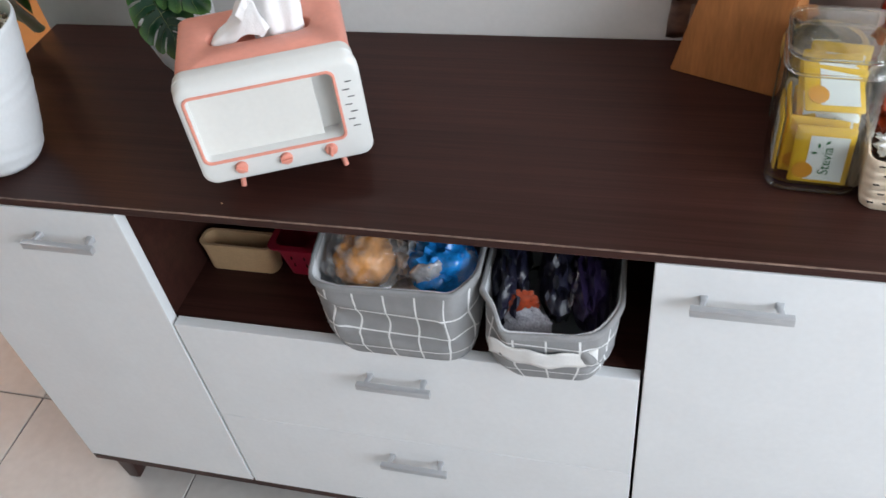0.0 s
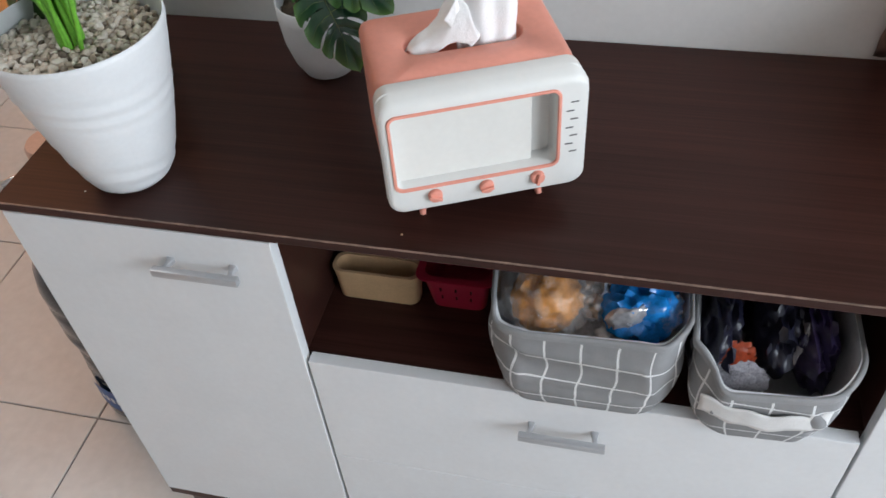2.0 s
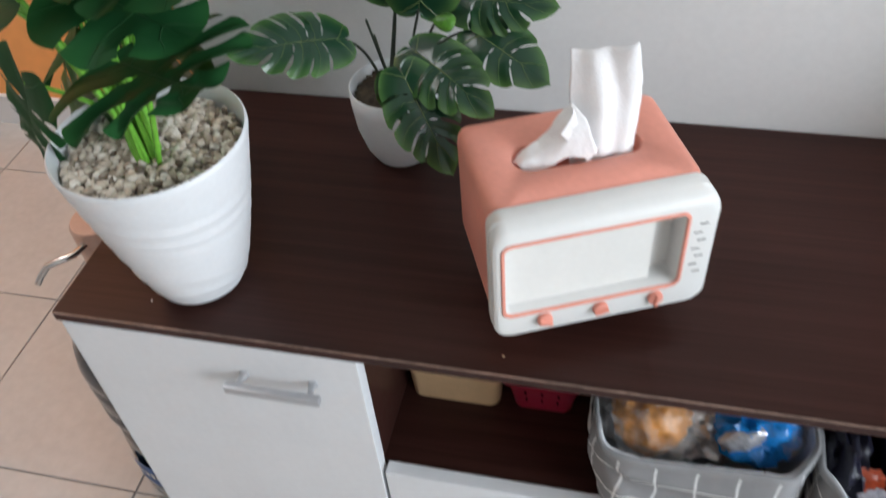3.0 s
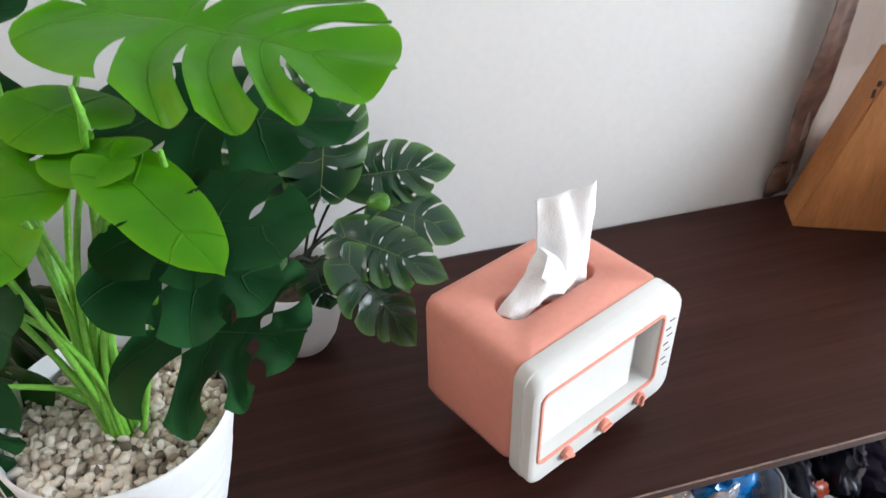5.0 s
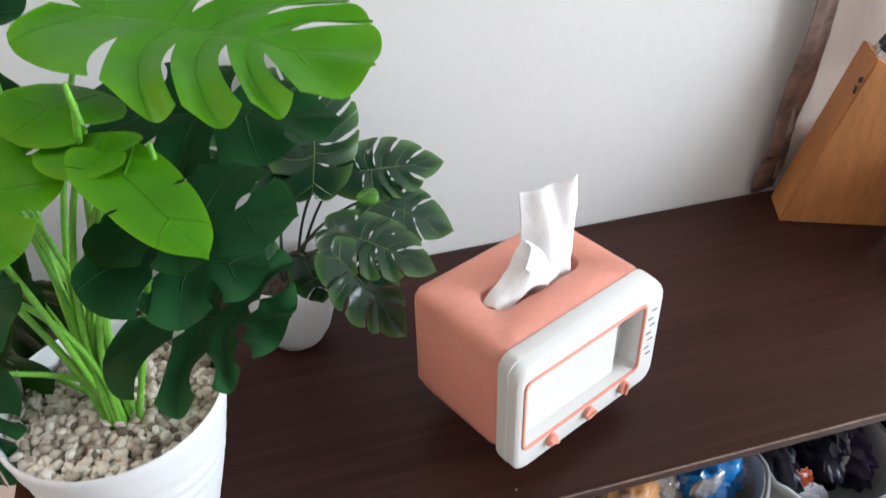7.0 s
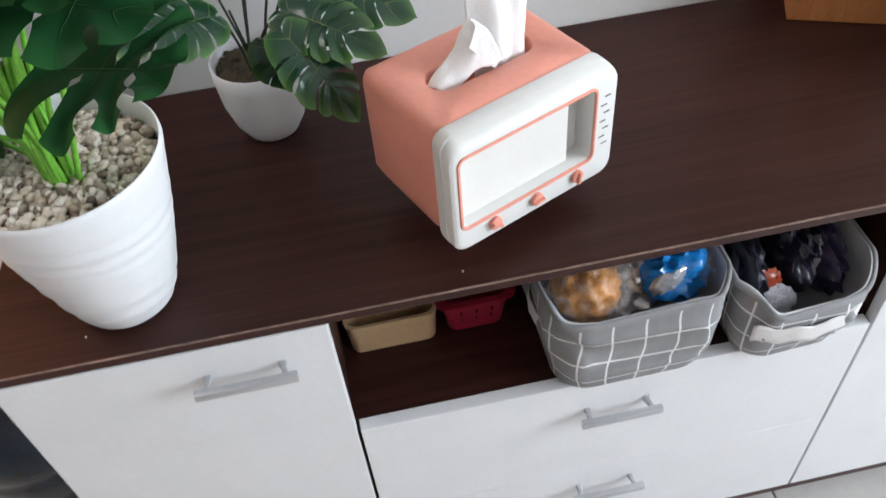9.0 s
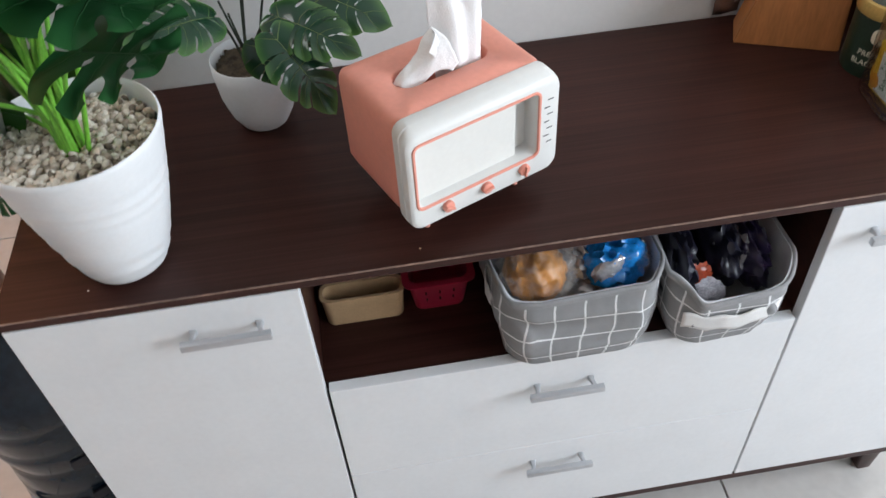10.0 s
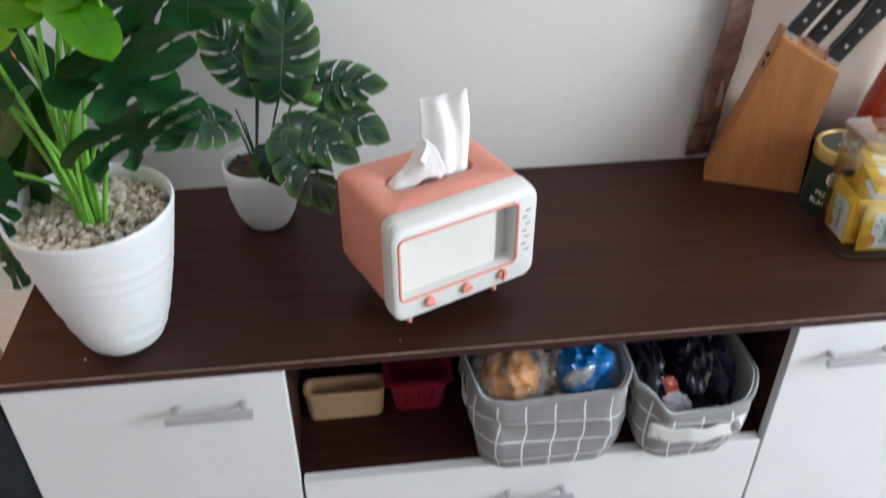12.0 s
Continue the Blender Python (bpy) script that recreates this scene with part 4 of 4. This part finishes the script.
for z, w in ((0.004, 0.078), (0.1345, 0.0835), (0.1495, 0.0815)):
    ring = [Vector((x, y, z)) for x, y in rrect(w, w, 0.0185, 6)]
    rg = bmesh.new()
    loops = []
    for k, p in enumerate(ring):
        d = (ring[(k + 1) % len(ring)] - ring[k - 1]).normalized()
        out = Vector((d.y, -d.x, 0))
        loops.append([rg.verts.new(p + out * (0.0016 * math.cos(a)) + Vector((0, 0, 0.0016 * math.sin(a)))) for a in (m * math.pi / 4 for m in range(8))])
    for k in range(len(loops)):
        for m in range(8):
            rg.faces.new((loops[k][m], loops[(k + 1) % len(loops)][m], loops[(k + 1) % len(loops)][(m + 1) % 8], loops[k][(m + 1) % 8]))
    bmesh.ops.recalc_face_normals(rg, faces=rg.faces[:])
    part("glass_rim", rg, RIMGLASS, jar, "thick clear glass edge", 60)
lid = [[(x, y, z) for x, y in rrect(w, w, 0.018, 6)] for w, z in ((0.084, 0.1505), (0.086, 0.151), (0.086, 0.1525), (0.084, 0.153))]
part("jar_lid", loft(lid), JARGLASS, jar, "clear embossed lid", 50)
srng = random.Random(8)


def sachet(x, y, z, rx, ry, rz, text=True):
    s = thing("sweetener_sachet", (0, 0, 0), 0, "yellow paper sweetener sachet with white label", "sachet", "sachets in the jar")
    s.matrix_world = jar.matrix_world @ pose(x, y, z, rx, ry, rz)
    part("paper", sheet_pad(0.050, 0.062, 0.0035), YELLOW, s, "yellow paper", 40)
    part("white_panel", box(-0.012, 0.020, -0.0031, -0.0024, -0.026, 0.022), PAPER, s, "white label panel")
    part("amber_spot", loft([[(-0.014 + 0.009 * math.cos(a), yy, -0.016 + 0.009 * math.sin(a)) for a in (k * 0.5236 for k in range(12))] for yy in (-0.0028, -0.0034)]), AMBER, s)
    if text:
        lettering(s, "Stevia", 0.013, GREENINK, pose(0.004, -0.0033, -0.004, 90, -90, 0))
        for k, (lx, lz) in enumerate(((-0.004, 0.012), (0.003, 0.016), (-0.007, 0.004))):
            lf = bmesh.new()
            bmesh.ops.create_uvsphere(lf, u_segments=8, v_segments=6, radius=1, matrix=pose(lx, -0.0031, lz, 0, 40 * k, 0) @ Matrix.Diagonal((0.0012, 0.0003, 0.0028, 1)))
            part("leaf_print", lf, GREENINK, s)


def sheet_pad(w, h, t):
    loops = []
    for k, y in ((0.96, t * 0.3), (1.0, t * 0.15), (1.0, -t * 0.15), (0.93, -t * 0.6), (0.6, -t * 0.68)):
        loops.append([(x * k, y, z * k) for x, z in rrect(w, h, 0.002, 2)])
    return loft(loops)


sachet(0.004, -0.030, 0.040, -6, 0, 0)
sachet(-0.004, -0.021, 0.043, -5, 3, 0, False)
sachet(0.006, -0.012, 0.052, -8, -2, 0)
sachet(0.002, -0.004, 0.085, -14, 4, 0)
sachet(0.000, 0.006, 0.092, -12, -5, 0, False)
sachet(0.004, 0.016, 0.098, -10, 3, 0)
sachet(-0.034, -0.002, 0.045, 0, -4, -90)
sachet(-0.029, 0.004, 0.048, 0, 6, -88, False)
for i in range(5):
    sachet(0.002, 0.012 + 0.0048 * i, 0.042 + 0.003 * (i % 2), -4, srng.uniform(-4, 4), 0, False)
sachet(0.002, -0.006, 0.106, -66, 4, 8, False)
b = sheet(lambda u, v: (-0.02 + 0.045 * u, -0.028 + 0.02 * v, 0.083 + 0.010 * v + 0.004 * math.sin(u * 5)), 8, 6, 0.003, 3)
loose = solid(part("torn_wrapper", b, PAPER, None, "torn white paper sachet lying on the others", 80), 0.0004)
loose.matrix_world = jar.matrix_world.copy()
tagged(loose, category="sachet")

# ---- tea tin, sauce bottle, basket of packets, tray ----
TINGREEN = material("dark_green_print", (0.012, 0.028, 0.016), 0.35, 0.2, 30, 0.05)
BRASS = material("gold_lid", (0.55, 0.38, 0.12), 0.35, 0.1, 40, 0.05, metal=0.6)
CREAMINK = material("cream_ink", (0.75, 0.72, 0.58), 0.5, 0.05)
tin = thing("tea_tin", (0.754, 0.230, 0), 0, "dark green round tea tin with gold lid", "tea tin")
part("can", lathe([(0.036, 0.0), (0.039, 0.001), (0.040, 0.004), (0.040, 0.085), (0.039, 0.088)], 40, cap1=True), TINGREEN, tin, "dark green printed can", 40)
ld = part("lid", lathe([(0.0405, 0.082), (0.0415, 0.083), (0.0415, 0.098), (0.0405, 0.100), (0.036, 0.1005), (0.035, 0.099)], 40, cap1=True), BRASS, tin, "gold rimmed lid", 40)
part("lid_disc", lathe([(0.0345, 0.0992), (0.0345, 0.0997)], 32, cap1=True), TINGREEN, ld, "dark green lid top")
for k in range(3):
    part("lid_print", box(-0.014 + 0.004 * k, 0.014 - 0.004 * k, -0.0015 - 0.006 * k, 0.0015 - 0.006 * k, 0.0996, 0.1002), CREAMINK, ld)
mt = pose(0, 0, 0, 0, 0, -38)
lettering(tin, "PREMIUM", 0.0105, CREAMINK, mt @ pose(0, -0.0402, 0.036, 90, 0, 0), 0.0402)
lettering(tin, "BLACK TEA", 0.0105, CREAMINK, mt @ pose(0, -0.0402, 0.023, 90, 0, 0), 0.0402)
part("crest", loft([[mt @ Vector((x, -0.0402 + d, 0.062 + z)) for x, z in rrect(0.022, 0.022, 0.009, 4)] for d in (0.0006, -0.0004)]), CREAMINK, tin)

SAUCE = material("red_sauce", (0.40, 0.030, 0.008), 0.15, 0.15, 20, 0.02, coat=0.6)
ORCAP = material("orange_cap", (0.75, 0.20, 0.02), 0.4, 0.05, 30, 0.05)
bot = thing("sauce_bottle", (0.858, 0.310, 0), 0, "red chilli sauce bottle with orange cap", "sauce bottle")
part("bottle", lathe([(0.034, 0), (0.039, 0.004), (0.041, 0.02), (0.041, 0.09), (0.037, 0.12), (0.027, 0.165), (0.020, 0.195), (0.017, 0.205), (0.017, 0.212)], 36, cap1=True), SAUCE, bot, "red sauce seen through the bottle", 40)
part("cap", lathe([(0.019, 0.208), (0.020, 0.210), (0.020, 0.228), (0.018, 0.231), (0.010, 0.236), (0.005, 0.262), (0.003, 0.266)], 28, cap1=True), ORCAP, bot, "orange nozzle cap", 40)

wb = thing("woven_basket", (0.849, 0.158, 0), -6, "cream woven plastic basket full of red and white sachets", "basket")
CW = material("cream_weave", (0.74, 0.62, 0.48), 0.6, 0.06, 50, 0.2)
loops = [[(px, py, z) for px, py in rrect(w, d, 0.012, 5)] for w, d, z in ((0.094, 0.150, 0.0), (0.098, 0.154, 0.003), (0.108, 0.164, 0.062), (0.102, 0.158, 0.062), (0.093, 0.149, 0.006))]
part("shell", loft(loops), CW, wb, "", 35)
for j in range(5):
    z = 0.006 + j * 0.0118
    g = 0.098 + 0.010 * z / 0.062 + 0.0016
    part("weave_band", skin([[Vector((px * k, py * k, z + dz)) for px, py in rrect(g, g + 0.056, 0.012, 9)] for k, dz in ((0.985, 0.0), (1.0, 0.002), (1.0, 0.0085), (0.985, 0.0105))], lambda q: q), CW, wb, "", 50)
    for i in range(7):
        x = (i - 3) * 0.0135 + (0.0067 if j % 2 else 0)
        # Thin dark slips paint the shade between the woven bands.
        part("weave_gap_shade", box(x - 0.0028, x + 0.0028, -(g + 0.056) / 2 - 0.0006, -(g + 0.056) / 2 + 0.002, z + 0.0045, z + 0.006), DARK, wb)
        part("weave_gap_shade", box(-g / 2 - 0.0006, -g / 2 + 0.002, x - 0.0028, x + 0.0028, z + 0.0045, z + 0.006), DARK, wb)
for i, (x, y, z, m, l) in enumerate(((0.835, 0.125, 0.062, PAPER, "white and pale blue paper sachet in basket"), (0.870, 0.12, 0.058, PAPER, "white and pale blue paper sachet in basket"), (0.825, 0.165, 0.068, REDFOIL, "crumpled red coffee sachet in basket"), (0.862, 0.17, 0.072, REDFOIL, "crumpled red coffee sachet in basket"), (0.838, 0.205, 0.074, REDFOIL, "crumpled red coffee sachet in basket"), (0.875, 0.215, 0.07, REDFOIL, "crumpled red coffee sachet in basket"))):
    packet("sachet", (x, y, z - 0.012), (0.030, 0.024, 0.020), m, 40 + i, l, "sachet", (20, 10 * i, 30 * i), 0.45, 2.0)
clip = thing("white_pouch", (0.842, 0.256, 0), 10, "white plastic pouch standing behind the glass jar", "pouch")
part("pouch", loft([[(px, py, z) for px, py in rrect(w, d, 0.004, 4)] for w, d, z in ((0.045, 0.024, 0), (0.052, 0.026, 0.03), (0.05, 0.016, 0.10), (0.05, 0.004, 0.128))]), PAPER, clip, "", 50)
part("cap", lathe([(0.008, 0.122), (0.009, 0.124), (0.009, 0.138), (0.007, 0.14)], 20, cap1=True), material("teal_cap", (0.02, 0.25, 0.30), 0.4, 0.05), clip, "teal screw cap", 40)
tray = thing("wooden_tray", (0.80, 0.358, 0), 0, "dark brown low wooden tray against the wall", "tray")
part("tray_base", box(-0.08, 0.10, -0.02, 0.022, 0.0, 0.008, 0.001), WENGE, tray)
for dims in ((-0.08, 0.10, -0.026, -0.02, 0, 0.05), (-0.08, 0.10, 0.022, 0.028, 0, 0.05), (-0.086, -0.08, -0.026, 0.028, 0, 0.05), (0.10, 0.106, -0.026, 0.028, 0, 0.05)):
    part("tray_side", box(*dims, 0.001), WENGE, tray)

# ---- water bottle on the floor with its pump ----
PCBLUE = material("smoky_blue_plastic", (0.010, 0.020, 0.034), 0.12, 0.3, 9, 0.05, spec=0.35, coat=0.1)
gal = thing("water_bottle", (-0.480, 0.270, FLOOR), 0, "large dark blue water bottle standing on the floor", "water bottle")
prof = [(0.10, 0.0), (0.125, 0.004), (0.134, 0.02)]
for z in (0.06, 0.12, 0.18, 0.24, 0.30):
    w = 0.135 - 0.008 * math.exp(-((z - 0.16) / 0.05) ** 2)
    prof += [(w, z - 0.02), (w, z - 0.008), (w - 0.003, z), (w, z + 0.008)]
prof += [(0.135, 0.33), (0.128, 0.36), (0.105, 0.395), (0.065, 0.425), (0.035, 0.44), (0.029, 0.45), (0.029, 0.48)]
prof = [(r * 0.875, z) for r, z in prof]
part("bottle", lathe(prof, 56, cap1=True), PCBLUE, gal, "smoky blue ribbed plastic", 50)
for k, (a, z) in enumerate(((-62, 0.105), (-50, 0.155), (-62, 0.205))):
    pm = Matrix.Rotation(radians(a), 4, "Z")
    part("grip_panel", loft([[pm @ Vector((0.1178 + d, y, z + zz)) for y, zz in rrect(0.05, 0.022, 0.005, 3)] for d in (-0.002, 0.0016)]), NAVY, gal)
LABELBLUE = material("blue_label", (0.02, 0.09, 0.30), 0.4, 0.15, 30, 0.05)
part("label", sheet(lambda u, v: (0.1192 * math.cos(radians(-128 + 50 * u)), 0.1192 * math.sin(radians(-128 + 50 * u)), 0.045 + 0.06 * v), 20, 3), LABELBLUE, gal, "blue and white printed label", 60)
for k in range(5):
    part("label_print", sheet(lambda u, v: (0.1197 * math.cos(radians(-118 + k * 6 + 4 * u)), 0.1197 * math.sin(radians(-118 + k * 6 + 4 * u)), 0.068 + 0.014 * v), 4, 2), PAPER, gal)
ROSE = material("rose_plastic", (0.50, 0.32, 0.25), 0.4, 0.06, 30, 0.05)
pump = thing("water_pump", (-0.480, 0.270, FLOOR + 0.455), 0, "rose beige water pump with chrome spout on the bottle", "water pump")
part("pump_body", lathe([(0.030, 0.0), (0.036, 0.003), (0.037, 0.03), (0.037, 0.118), (0.034, 0.123), (0.026, 0.124)], 40, cap1=True), ROSE, pump, "rose beige round pump body", 40)
part("spout", tube([(0, 0, 0.10), (0.0, -0.03, 0.106), (-0.006, -0.058, 0.108), (-0.020, -0.070, 0.107), (-0.036, -0.078, 0.102), (-0.048, -0.086, 0.088), (-0.054, -0.090, 0.078)], 0.0045, 12), STEEL, pump, "curved chrome spout", 50)

# ---- crumbs on the sideboard ----
for i, (x, y, m) in enumerate(((-0.222, 0.030, PAPER), (0.130, 0.020, CREAM))):
    cr_ = part("crumb", crumple((0.0012, 0.0009, 0.0008), 60 + i, 0.4, 2, 1), m)
    cr_.location = (x, y, 0.0008)
    tagged(cr_, "tiny pale crumb lying on the dark top", "crumb")
